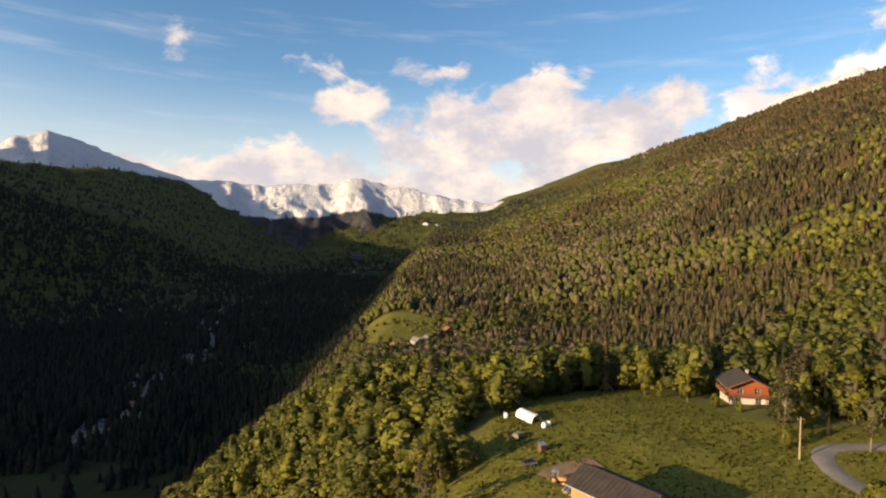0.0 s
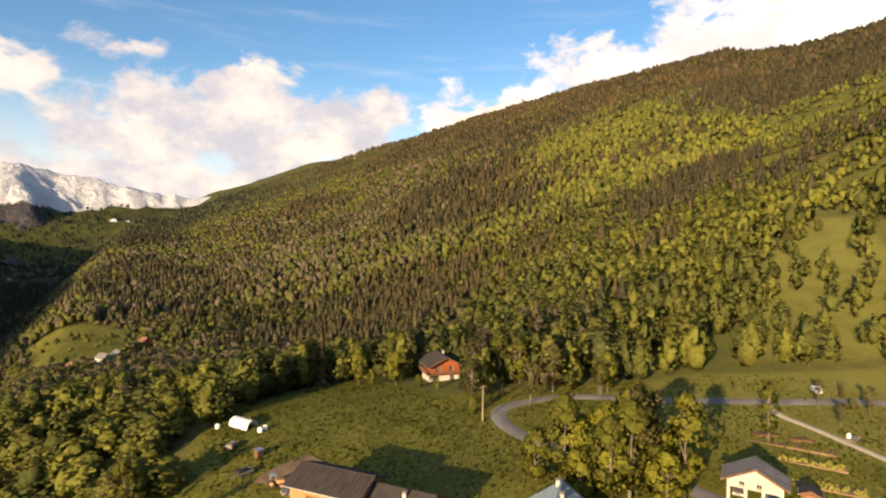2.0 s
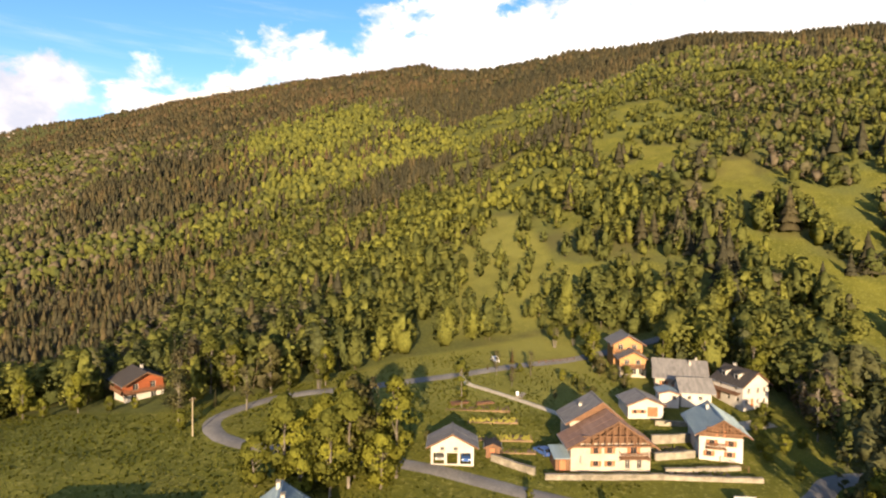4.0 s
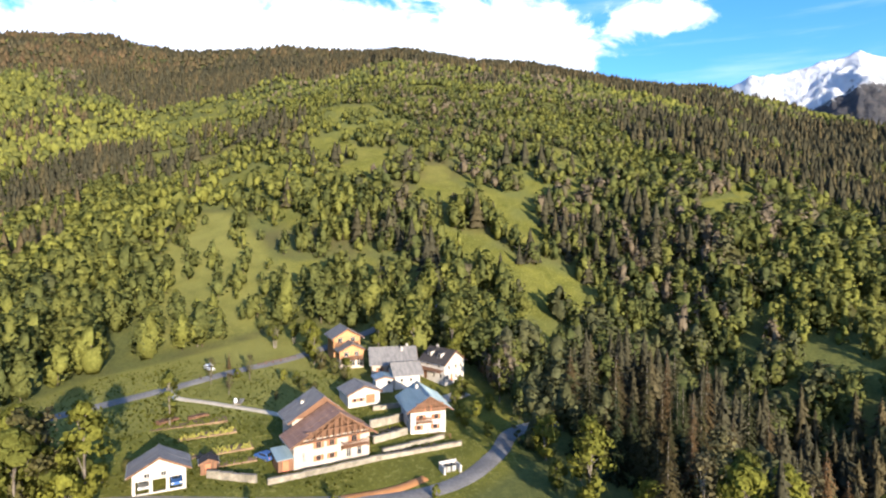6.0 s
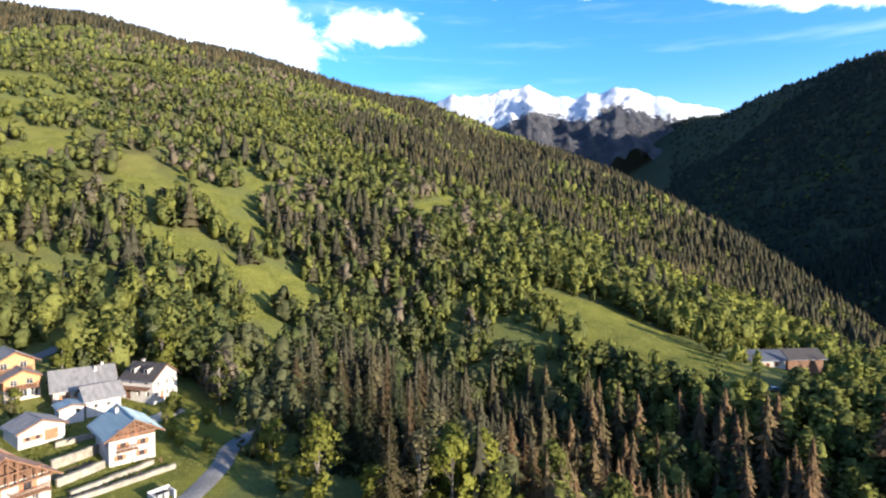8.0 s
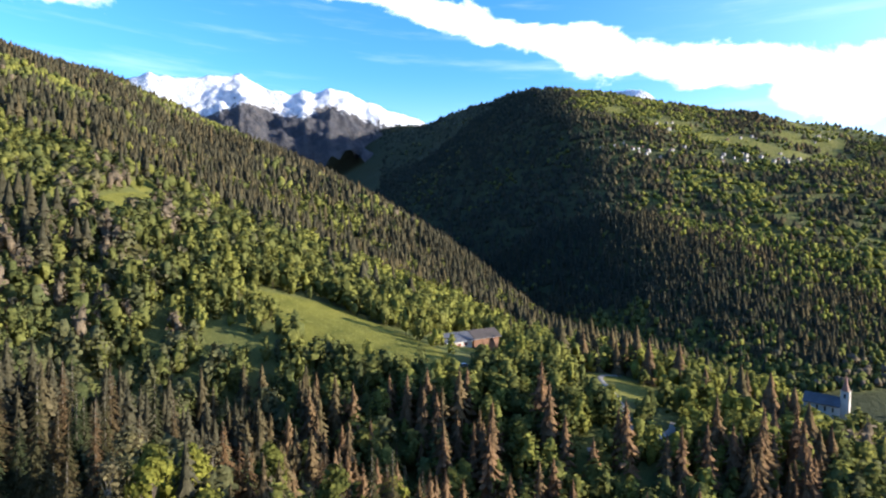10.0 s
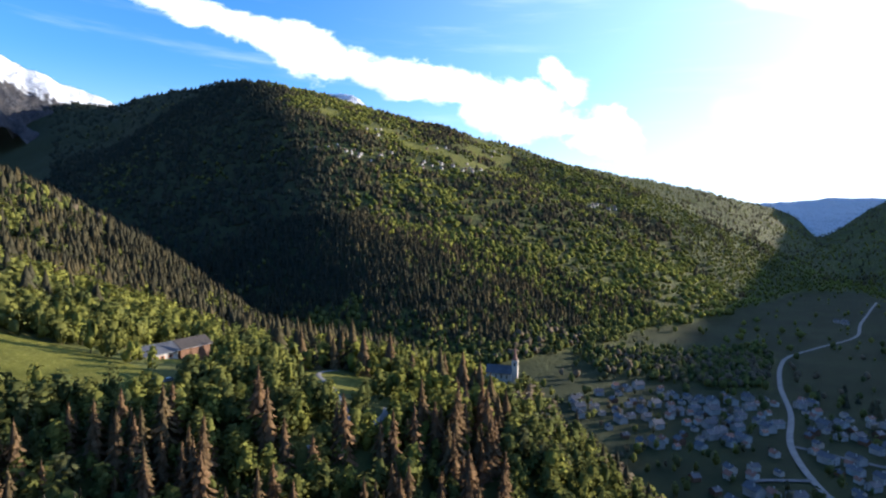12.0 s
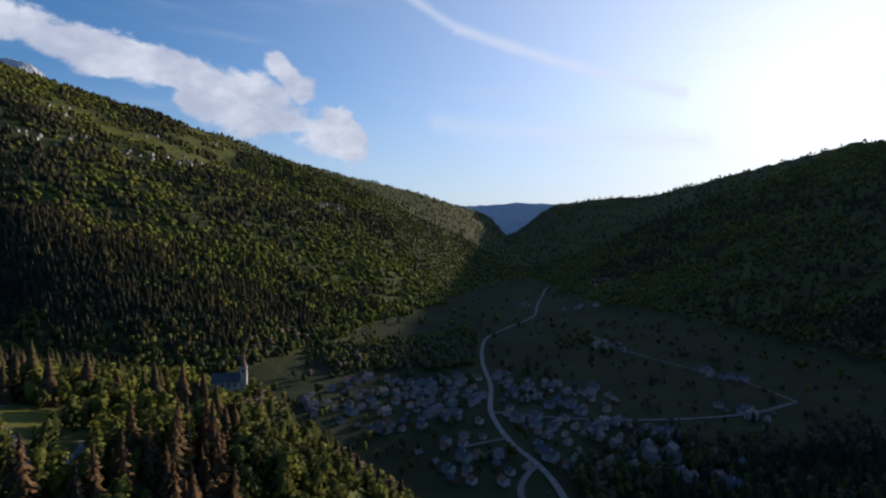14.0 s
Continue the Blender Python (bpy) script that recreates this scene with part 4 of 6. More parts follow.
def window_part(root, o, u, n, w, h, kind):
    """A window, door or garage door in its opening; o is the opening's lower left outer corner."""
    o, u, n = Vector(o), Vector(u), Vector(n)
    m = Matrix.Translation(o) @ Matrix(((u.x, -n.x, 0, 0), (u.y, -n.y, 0, 0), (0, 0, 1, 0), (0, 0, 0, 1)))
    if kind in ("door", "gate"):
        s = Shape()
        k = max(3, int(w / 0.22))
        for i in range(k):
            s.box(w * i / k + 0.01, 0.10, 0.02, w * (i + 1) / k - 0.01, 0.16, h - 0.02)
        d = part("door", s, SHUTTER if kind == "door" else TIMBER, root, at=m)
        part("handle", Shape().box(w * 0.86, 0.05, h * 0.45, w * 0.90, 0.10, h * 0.52), METAL, d)
        return
    if kind == "open":
        return
    f = Shape()
    t = 0.09
    f.box(0, 0.14, 0, t, 0.22, h).box(w - t, 0.14, 0, w, 0.22, h).box(t, 0.14, 0, w - t, 0.22, t).box(t, 0.14, h - t, w - t, 0.22, h)
    f.box(w / 2 - 0.035, 0.15, t, w / 2 + 0.035, 0.21, h - t)
    if h > 1.0:
        f.box(t, 0.15, h * 0.6 - 0.02, w - t, 0.21, h * 0.6 + 0.02)
    win = part("window", f, WHITEWASH if kind == "white" else TIMBER, root, at=m)
    part("pane", Shape().box(t, 0.17, t, w - t, 0.185, h - t), GLASS, win)
    part("sill", Shape().box(-0.08, -0.08, -0.09, w + 0.08, 0.12, -0.004), STONE, win)
    if kind == "shut":
        for k, x0 in ((0, -w / 2 - 0.03), (1, w + 0.03)):
            s = Shape().box(x0, -0.07, -0.03, x0 + w / 2, -0.02, h + 0.03)
            s.box(x0 + 0.05, -0.10, h * 0.18, x0 + w / 2 - 0.05, -0.07, h * 0.27).box(x0 + 0.05, -0.10, h * 0.72, x0 + w / 2 - 0.05, -0.07, h * 0.81)
            part("shutter", s, SHUTTER, win)


def house(name, label, fl, fr, depth, eave, rise, wall_mat, roof_mats, openings=(), apex=0.5, over=0.7, front=0.9, gable_mat=None, truss=False,
          base=None, drop=1.6, chimneys=(), balconies=(), eave_r=None, ribs=False, upper=None, level=None, category="house"):
    """A gabled house. fl, fr: left and right foot of its front, seen from outside; the ridge runs to the back."""
    fl, fr = Vector((*fl, 0)), Vector((*fr, 0))
    w = (fr - fl).length
    u = (fr - fl) / w
    turn = math.degrees(math.atan2(u.y, u.x))
    mid = fl + u * w / 2 + Vector((-u.y, u.x, 0)) * depth / 2
    z0 = level if level is not None else flat_at(mid.x, mid.y)
    root = thing(name, pose(fl.x, fl.y, z0, 0, 0, turn), label, category)
    KEEP_OUT.append((mid.x, mid.y, max(w, depth) * 0.62 + 2.5))
    eave_r = eave if eave_r is None else eave_r
    ax, top = w * apex, eave + rise
    sides = {"F": ((0, 0, 0), (1, 0, 0), (0, -1, 0), w), "B": ((w, depth, 0), (-1, 0, 0), (0, 1, 0), w),
             "L": ((0, depth, 0), (0, -1, 0), (-1, 0, 0), depth), "R": ((w, 0, 0), (0, 1, 0), (1, 0, 0), depth)}
    for side, (o, uu, n, length) in sides.items():
        s = Shape()
        high_ = eave if side == "L" else eave_r if side == "R" else min(eave, eave_r)
        holes = [(a, b + drop, c, d, k) for q, a, b, c, d, k in openings if q == side]
        low_o = Vector(o) - Vector((0, 0, drop))
        uu_, n_ = Vector(uu), Vector(n)
        inset = 0.0 if side in "FB" else 0.34
        ln = length - 2 * inset
        if upper and side in "FLR":
            zs = upper[0] + drop
            wall_panel(s, low_o + uu_ * inset, uu_, n_, ln, zs, [(h[0] - inset, *h[1:]) for h in holes if h[1] < zs], 0.34)
            part("wall", s, wall_mat, root)
            s2 = Shape()
            wall_panel(s2, low_o + uu_ * inset + n_ * 0.06 + Vector((0, 0, zs)), uu_, n_, ln, high_ + drop - zs, [(h[0] - inset, h[1] - zs, *h[2:]) for h in holes if h[1] >= zs], 0.30)
            part("upper_wall", s2, upper[1], root, "boarded timber upper storey")
        else:
            wall_panel(s, low_o + uu_ * inset, uu_, n_, ln, high_ + drop, [(h[0] - inset, *h[1:]) for h in holes], 0.34)
            part("wall", s, wall_mat, root)
        for a, b, c, d, k in holes:
            window_part(root, low_o + uu_ * a + Vector((0, 0, b)), uu, n, c, d, k)
    lo = min(eave, eave_r)
    for y0, y1 in ((0.0, 0.26), (depth - 0.26, depth)):
        outline = [(0.0, lo + 0.003), (w, lo + 0.003), (w, eave_r), (ax, top), (0.0, eave)]
        part("gable", Shape().prism(outline, y0, y1), gable_mat or wall_mat, root)
    if truss:
        s = Shape()
        y = -front + 0.25
        for k in range(1, 12):
            x = w * k / 12
            z = eave + rise * (x / ax if x < ax else (w - x) / (w - ax))
            s.box(x - 0.11, y - 0.09, lo - 0.1, x + 0.11, y + 0.09, z)
        s.box(-0.3, y - 0.13, lo - 0.25, w + 0.3, y + 0.13, lo + 0.05).box(w * 0.12, y - 0.12, lo + rise * 0.38, w * 0.88, y + 0.12, lo + rise * 0.38 + 0.2)
        for x0, x1 in ((w * 0.2, ax), (w * 0.8, ax)):
            s.bar((x0, y, lo), (x1, y, top - 0.6), 0.12, 4)
        part("roof_truss", s, TIMBER, root, "open weathered timber truss")
    for k, (xa, za, xe) in enumerate(((0, eave, -over), (w, eave_r, w + over))):
        run = ax - xa
        ze = za - (top - za) / abs(run) * over
        s = Shape()
        edge = 0.04 if k else -0.04
        s.slab([(ax, -front, top + 0.02), (xe, -front, ze + 0.02), (xe, depth + front * 0.6, ze + 0.02), (ax, depth + front * 0.6, top + 0.02)], (0, 0, 0.2))
        slope = part("roof_slope", s, roof_mats[k % len(roof_mats)], root)
        r = Shape()
        n_r = int((depth + 1.6 * front) / (0.75 if ribs else 2.4))
        for i in range(1, n_r):
            y = -front + (depth + 1.6 * front) * i / n_r
            r.slab([(ax, y - 0.03, top + 0.222), (xe, y - 0.03, ze + 0.222), (xe, y + 0.03, ze + 0.222), (ax, y + 0.03, top + 0.222)], (0, 0, 0.05 if ribs else 0.025))
        part("seams", r, roof_mats[k % len(roof_mats)], slope)
        part("bargeboard", Shape().slab([(ax, -front - 0.06, top - 0.12), (xe, -front - 0.06, ze - 0.12), (xe, -front - 0.004, ze - 0.12), (ax, -front - 0.004, top - 0.12)], (0, 0, 0.36)), TIMBER, slope)
        part("gutter", Shape().bar((xe + (0.07 if k else -0.07), -front, ze + 0.04), (xe + (0.07 if k else -0.07), depth + front * 0.6, ze + 0.04), 0.075), METAL, slope)
    part("ridge_cap", Shape().box(ax - 0.18, -front, top + 0.19, ax + 0.18, depth + front * 0.6, top + 0.29), roof_mats[0], root)
    for cx, cy, ch in chimneys:
        z = eave + rise * (cx / ax if cx < ax else (w - cx) / (w - ax))
        c = part("chimney", Shape().box(cx - 0.28, cy - 0.28, z - 0.5, cx + 0.28, cy + 0.28, top + ch), WHITEWASH, root)
        part("cap", Shape().box(cx - 0.36, cy - 0.36, top + ch + 0.2, cx + 0.36, cy + 0.36, top + ch + 0.28).box(cx - 0.25, cy - 0.25, top + ch, cx - 0.17, cy + 0.25, top + ch + 0.2).box(cx + 0.17, cy - 0.25, top + ch, cx + 0.25, cy + 0.25, top + ch + 0.2), STONE, c)
    for side, x0, x1, z, dep in balconies:
        o, uu, n, _ = sides[side]
        m = Matrix(((uu[0], -n[0], 0, o[0]), (uu[1], -n[1], 0, o[1]), (0, 0, 1, z), (0, 0, 0, 1)))
        b = part("balcony", Shape().box(x0, -dep, -0.16, x1, -0.01, 0), TIMBER, root, at=m)
        rail = Shape().box(x0, -dep, 0.92, x1, -dep + 0.08, 1.0).box(x0, -dep, 0.92, x0 + 0.08, -0.02, 1.0).box(x1 - 0.08, -dep, 0.92, x1, -0.02, 1.0)
        for i in range(int((x1 - x0) / 0.24)):
            part("baluster", Shape().box(x0 + 0.04 + i * 0.24, -dep + 0.02, 0.0, x0 + 0.16 + i * 0.24, -dep + 0.06, 0.918), TIMBER, b)
        part("railing", rail, TIMBER, b)
        for x in (x0 + 0.1, x1 - 0.1):
            part("bracket", Shape().bar((x, -dep + 0.15, -0.16), (x, -0.02, -0.9), 0.07, 4), TIMBER, b)
    return root


def ridge_house(name, label, a, b, depth, eave, rise, wall_mat, roof_mat, openings=(), **more):
    """A house whose long side runs from a to b, seen from outside."""
    a, b = Vector((*a, 0)), Vector((*b, 0))
    u = (b - a).normalized()
    n = Vector((-u.y, u.x, 0))
    # the gable at b is its front: from b's corner to the corner behind it
    return house(name, label, tuple(b.xy), tuple((b + n * depth).xy), (b - a).length, eave, rise, wall_mat, (roof_mat, roof_mat), openings, **more)


def row(side, us, z, w, h, kind):
    return [(side, u, z, w, h, kind) for u in us]


def build_hamlet():
    # big farmhouse with an open truss in its gable
    house("farmhouse", "large cream-plastered farmhouse with rusty roof and timber gable", (97.9, 32.6), (106.3, 20.2), 5.0, 5.2, 4.4, PLASTER, (RUSTROOF, RUSTROOF),
          row("F", (4.2, 6.8), 0.9, 1.0, 1.0, "shut") + row("F", (4.2, 6.8), 3.3, 1.0, 1.1, "shut") + row("F", (10.2, 12.4), 0.3, 1.0, 2.0, "white") + row("F", (11.2,), 3.2, 1.2, 1.3, "shut")
          + [("F", 1.6, 1.4, 0.5, 1.6, "white")] + row("L", (2.2,), 1.2, 0.9, 1.0, "shut") + row("R", (2.2,), 1.2, 0.9, 1.0, "white"),
          apex=0.56, over=1.1, front=1.6, gable_mat=TIMBER, truss=True, drop=2.6, balconies=(("F", 9.0, 14.6, 2.7, 1.3),))
    house("rear_wing", "grey slate-roofed rear wing of the old farmhouse", (104.0, 34.9), (110.0, 26.1), 7.0, 6.6, 3.6, PLASTER, (SLATE, SLATE),
          row("L", (2, 5), 2.0, 0.9, 1.0, "shut") + row("R", (3,), 2.0, 0.9, 1.0, "shut"), apex=0.6, over=1.0, front=0.5, gable_mat=TIMBER, chimneys=((3.0, 3.6, -1.2),), drop=2.0)
    s_m = placed(98.2, 36.2, -55)
    lean = thing("lean_to_shed", s_m, "low lean-to shed with blue-grey roof beside the farmhouse", "shed")
    part("wall", Shape().box(0, -2, -1.0, 3.2, 1.8, 2.3), TIMBER, lean)
    part("roof", Shape().slab([(-0.4, -2.4, 2.25), (3.6, -2.4, 2.25), (3.6, 2.2, 3.1), (-0.4, 2.2, 3.1)], (0, 0, 0.12)), BLUEROOF, lean)
    part("door", Shape().box(0.8, -2.06, -0.2, 1.9, -2.0, 1.9), SHUTTER, lean)
    # garage house at the road
    house("garage_house", "white house with grey roof and three open garages", (85.2, 55.2), (89.3, 48.3), 5.4, 3.6, 2.1, WHITEWASH, (SLATE, SLATE),
          row("F", (0.5, 3.0, 5.5), 0.05, 2.0, 2.1, "open") + row("F", (1.7, 4.2), 2.5, 0.9, 0.8, "white") + row("R", (1.4, 3.4), 2.2, 0.8, 0.8, "white"), over=0.8, front=0.6, drop=1.4)
    house("garden_shed", "small wooden garden shed beside the garage house", (93.6, 48.0), (94.9, 45.6), 2.6, 2.0, 0.6, TIMBER, (DARKROOF, DARKROOF), [("F", 0.8, 0.1, 0.9, 1.7, "door")], over=0.3, front=0.3, category="shed")
    # blue-roofed house
    house("blue_roof_house", "white house with blue-grey metal roof and timber upper floor", (116.8, 13.2), (119.4, 5.8), 10.0, 5.6, 2.4, WHITEWASH, (BLUEROOF, BLUEROOF),
          row("F", (1.3, 5.0), 0.5, 1.0, 1.0, "shut") + row("F", (1.8, 5.2), 2.6, 1.0, 1.1, "shut") + row("F", (3.4,), 4.55, 0.9, 0.9, "shut") + row("L", (2, 4.4, 7), 2.9, 0.9, 1.0, "white") + row("L", (2, 6), 0.5, 0.9, 1.2, "white"),
          over=1.2, front=1.8, gable_mat=TIMBER, truss=True, ribs=True, upper=(4.3, TIMBER), drop=2.0, chimneys=((3.0, 7.0, 0.5),), balconies=(("F", 1.2, 4.8, 2.3, 1.0),))
    house("workshop", "low white building with grey roof and brown wooden door", (128.2, 29.4), (132.4, 22.6), 7.0, 2.9, 1.6, WHITEWASH, (SLATE, SLATE),
          [("F", 4.4, 0.1, 2.4, 2.2, "door")] + row("F", (1.2, 2.9), 0.9, 0.8, 0.8, "shut") + row("R", (2.5,), 1.0, 0.9, 0.9, "white"), over=0.5, front=0.6, drop=1.2)
    house("annex", "small white flat-pitched annex with pale metal roof", (138.6, 24.6), (140.2, 20.4), 4.6, 3.2, 0.6, WHITEWASH, (BLUEROOF, BLUEROOF), row("F", (3.0,), 1.8, 0.9, 0.9, "white"), over=0.4, front=0.4, drop=1.2)
    ridge_house("slate_cottage", "white cottage with dark slate roof among the hamlet houses", (141.4, 20.2), (144.0, 13.8), 6.6, 3.6, 2.2, WHITEWASH, SLATE, row("F", (1.2, 4.2), 1.4, 0.9, 1.0, "shut") + row("L", (1.5, 4.0), 1.4, 0.9, 1.0, "white"), over=0.7, front=0.9, drop=1.6)
    ridge_house("grey_roof_house", "house with broad grey roof, timber gable and white walls", (149.2, 27.6), (152.0, 16.4), 8.5, 3.6, 3.0, PLASTER, SLATE,
                row("L", (1.6, 4.6, 8.2), 0.8, 1.0, 1.1, "shut") + row("F", (1.6, 5.6), 0.8, 1.0, 1.2, "white"), over=1.2, front=1.3, gable_mat=TIMBER, chimneys=((3.0, 3.0, 0.2), (6.0, 1.2, 0.4)), drop=2.0)
    big = house("tall_white_house", "tall white house with dark roof and two dormers", (146.2, 7.4), (152.2, 2.4), 9.0, 5.4, 2.8, WHITEWASH, (DARKROOF, DARKROOF),
                row("F", (0.8, 4.2, 6.2), 0.7, 0.85, 1.2, "white") + row("F", (1.4, 4.2, 6.2), 3.4, 0.85, 1.2, "white") + row("F", (2.4,), 0.1, 0.9, 2.0, "door")
                + [("L", 1.0, 0.2, 1.5, 2.2, "gate")] + row("L", (4.4, 7.0), 1.2, 0.9, 1.1, "white") + row("L", (2.0, 6.4), 4.0, 0.9, 1.0, "white"), over=0.8, front=0.7, drop=2.2, chimneys=((4.6, 7.0, 0.5),))
    for y in (2.8, 6.6):
        d = part("dormer", Shape().box(0.9, y - 0.6, 5.9, 3.0, y + 0.6, 7.5), WHITEWASH, big)
        part("dormer_roof", Shape().slab([(0.6, y - 0.8, 7.46), (0.6, y + 0.8, 7.46), (3.6, y + 0.8, 8.0), (3.6, y - 0.8, 8.0)], (0, 0, 0.12)), DARKROOF, d)
        part("pane", Shape().box(0.86, y - 0.38, 6.3, 0.896, y + 0.38, 7.25), GLASS, d)
    part("porch_roof", Shape().slab([(-1.5, 0.4, 2.9), (-1.5, 8.6, 2.9), (-0.02, 8.6, 3.3), (-0.02, 0.4, 3.3)], (0, 0, 0.12)), TIMBER, big)
    # honey-coloured chalet, stepped
    house("larch_chalet", "tall honey-coloured larch chalet with grey roof and terrace", (156.6, 40.2), (160.2, 33.2), 8.0, 7.0, 2.2, HONEY, (SLATE, SLATE),
          row("F", (1.2, 5.0), 5.2, 1.4, 1.5, "white") + row("L", (2, 5), 3.4, 1.0, 1.2, "white"), over=0.9, front=1.2, drop=2.0, upper=(2.4, HONEY), balconies=(("F", 0.3, 7.4, 4.6, 1.2),))
    house("chalet_porch_wing", "lower front wing of the larch chalet with pale plaster base", (152.6, 37.4), (155.6, 31.2), 4.6, 5.0, 1.7, PLASTER, (SLATE, SLATE),
          row("F", (0.8, 3.0, 5.0), 0.4, 1.4, 1.8, "white") + row("F", (1.2, 4.2), 3.2, 1.3, 1.3, "white"), over=0.7, front=1.0, drop=2.6, upper=(2.4, HONEY), gable_mat=HONEY, balconies=(("F", 0.3, 6.4, 2.5, 1.2),))
    # red chalet at the wood's edge
    house("red_chalet", "red-stained wooden chalet with dark roof and stone base", (72.6, 136.4), (81.2, 134.6), 9.0, 5.0, 2.1, WHITEWASH, (DARKROOF, DARKROOF),
          row("F", (1.2, 5.8), 0.3, 1.4, 1.7, "white") + row("F", (1.6, 5.6), 2.9, 1.3, 1.6, "white") + row("L", (2.0, 5.5), 3.2, 1.0, 1.0, "white"),
          over=1.2, front=1.6, gable_mat=REDWOOD, upper=(2.3, REDWOOD), drop=2.0, chimneys=((5.2, 5.0, 0.7),), balconies=(("F", -0.6, 9.2, 2.4, 1.3), ("L", 0.2, 9.4, 2.4, 1.2)))


def build_barns():
    # the ridge of the long barn runs from the meadow's corner towards the hamlet; a lower wing closes its end
    house("long_barn", "long barn with honey-coloured boards and brown-grey roof", (27.3, 90.7), (20.9, 85.7), 12.6, 4.3, 1.6, HONEY, (DARKROOF, DARKROOF),
          row("R", (3.0, 7.4), 0.1, 2.8, 2.9, "gate") + row("R", (11.0,), 1.4, 1.0, 1.0, "white") + [("F", 3.0, 0.1, 2.6, 3.0, "gate")],
          over=0.8, front=0.8, drop=1.4, ribs=True, category="barn")
    ridge_house("barn_wing", "dark-roofed wing at the end of the long barn", (28.5, 76.4), (35.1, 68.0), 8.0, 3.0, 2.0, HONEY, DARKROOF, row("L", (2.0, 5.0), 1.0, 1.0, 1.1, "white"), over=0.8, front=0.6, drop=1.6, chimneys=((2.6, 4.0, 0.2),))
    house("red_barn", "red wooden house with pale blue-grey metal roof", (45.8, 58.6), (51.2, 52.6), 9.0, 4.6, 2.9, REDWOOD, (BLUEROOF, BLUEROOF),
          row("F", (1.2, 5.4), 2.4, 1.0, 1.1, "white") + row("L", (2, 5), 1.4, 1.0, 1.1, "white"), over=0.9, front=0.9, drop=1.6, ribs=True, chimneys=((4.6, 4.4, 0.5), (3.6, 8.0, 0.7)))


build_hamlet()
build_barns()


# ---- roads, walls and beds ----
def ribbon(name, line, width, mat, lift, label, kind="structure", category="road"):
    p = np.array(line)
    d = np.gradient(p, axis=0)
    d /= np.linalg.norm(d, axis=1)[:, None]
    nrm = np.stack([-d[:, 1], d[:, 0]], 1)
    ks = np.linspace(-1, 1, 5)
    x = p[:, 0][None] + ks[:, None] * nrm[:, 0][None] * width
    y = p[:, 1][None] + ks[:, None] * nrm[:, 1][None] * width
    x += 0.25 * fractal(p[:, 0], p[:, 1], 3, 2, 7)[None] * np.abs(ks)[:, None]
    mid = land(p[:, 0], p[:, 1])
    z = np.maximum(land(x, y), np.broadcast_to(mid, x.shape)) + lift - 0.25 * (np.abs(ks)[:, None] > 0.99)
    if lift > 1:
        CLEAR_LINES.append((p, 11.0 if p[0][1] < 0 else 5.0))
    ob = sheet(name, x.T, y.T, z.T, False, {}, mat)
    return tagged(ob, label, category, kind=kind)


ribbon("road", ROAD, 2.1, ASPHALT, 0.16, "narrow grey asphalt lane winding past the meadow and hamlet")
ribbon("lower_lane", LOWER_LANE, 1.2, ASPHALT, 0.16, "narrow grey lane bending through the woods below the hamlet")
ribbon("hairpin_lane", HAIRPIN, 1.3, ASPHALT, 0.16, "pale lane turning sharply between the spruces")
ribbon("track", TRACK, 1.1, GRAVEL, 0.14, "pale gravel farm track across the grass", category="track")
ribbon("yard", lane(((20, 96), (24, 99), (30, 101))), 4.0, SOIL, 0.15, "bare trampled soil yard beside the long barn", category="yard")
ribbon("verge", lane(((90, 22), (94, 14), (99, 8.5))), 1.2, ORANGE_EARTH, 0.15, "strip of orange earth beside the lane", category="verge")
ribbon("forecourt", lane(((143, 2), (139, 6), (136, 10))), 2.4, GRAVEL, 0.15, "gravel forecourt below the tall white house", category="yard")


def low_wall(a, b, height, thick=0.5, mat=STONE, label="rubble stone retaining wall on the hamlet terrace"):
    a, b = Vector((*a, 0)), Vector((*b, 0))
    n = max(2, int((b - a).length / 2.0))
    root = thing("retaining_wall", pose(a.x, a.y, flat_at(a.x, a.y), 0, 0, math.degrees(math.atan2((b - a).y, (b - a).x))), label, "wall", "terrace walls")
    s, c = Shape(), Shape()
    ln = (b - a).length
    for i in range(n):
        q0, q1 = a.lerp(b, i / n), a.lerp(b, (i + 1) / n)
        z = max(flat_at(q0.x, q0.y), flat_at(q1.x, q1.y)) - root.location.z
        jut = 0.05 * ((i * 7) % 3)
        s.box(ln * i / n, -thick / 2 - jut * 0.4, z - 1.5, ln * (i + 1) / n, thick / 2, z + height - jut)
        c.box(ln * i / n, -thick / 2 - 0.08, z + height - jut + 0.004, ln * (i + 1) / n, thick / 2 + 0.08, z + height - jut + 0.12)
    part("stonework", s, mat, root)
    part("coping", c, STONE, root)


for a, b, h in (((92.6, 35.5), (104.8, 17.6), 0.9), (((104.8, 17.6)), (113.6, 2.2), 0.8), ((111.4, 20.4), (117.0, 14.0), 1.3), ((118.4, 22.4), (123.6, 15.8), 1.7),
                ((107.6, 17.8), (116.4, 6.0), 0.7), ((93.2, 46.6), (93.0, 37.6), 1.2), ((128.0, 23.5), (131.5, 17.0), 1.0)):
    low_wall(a, b, h)


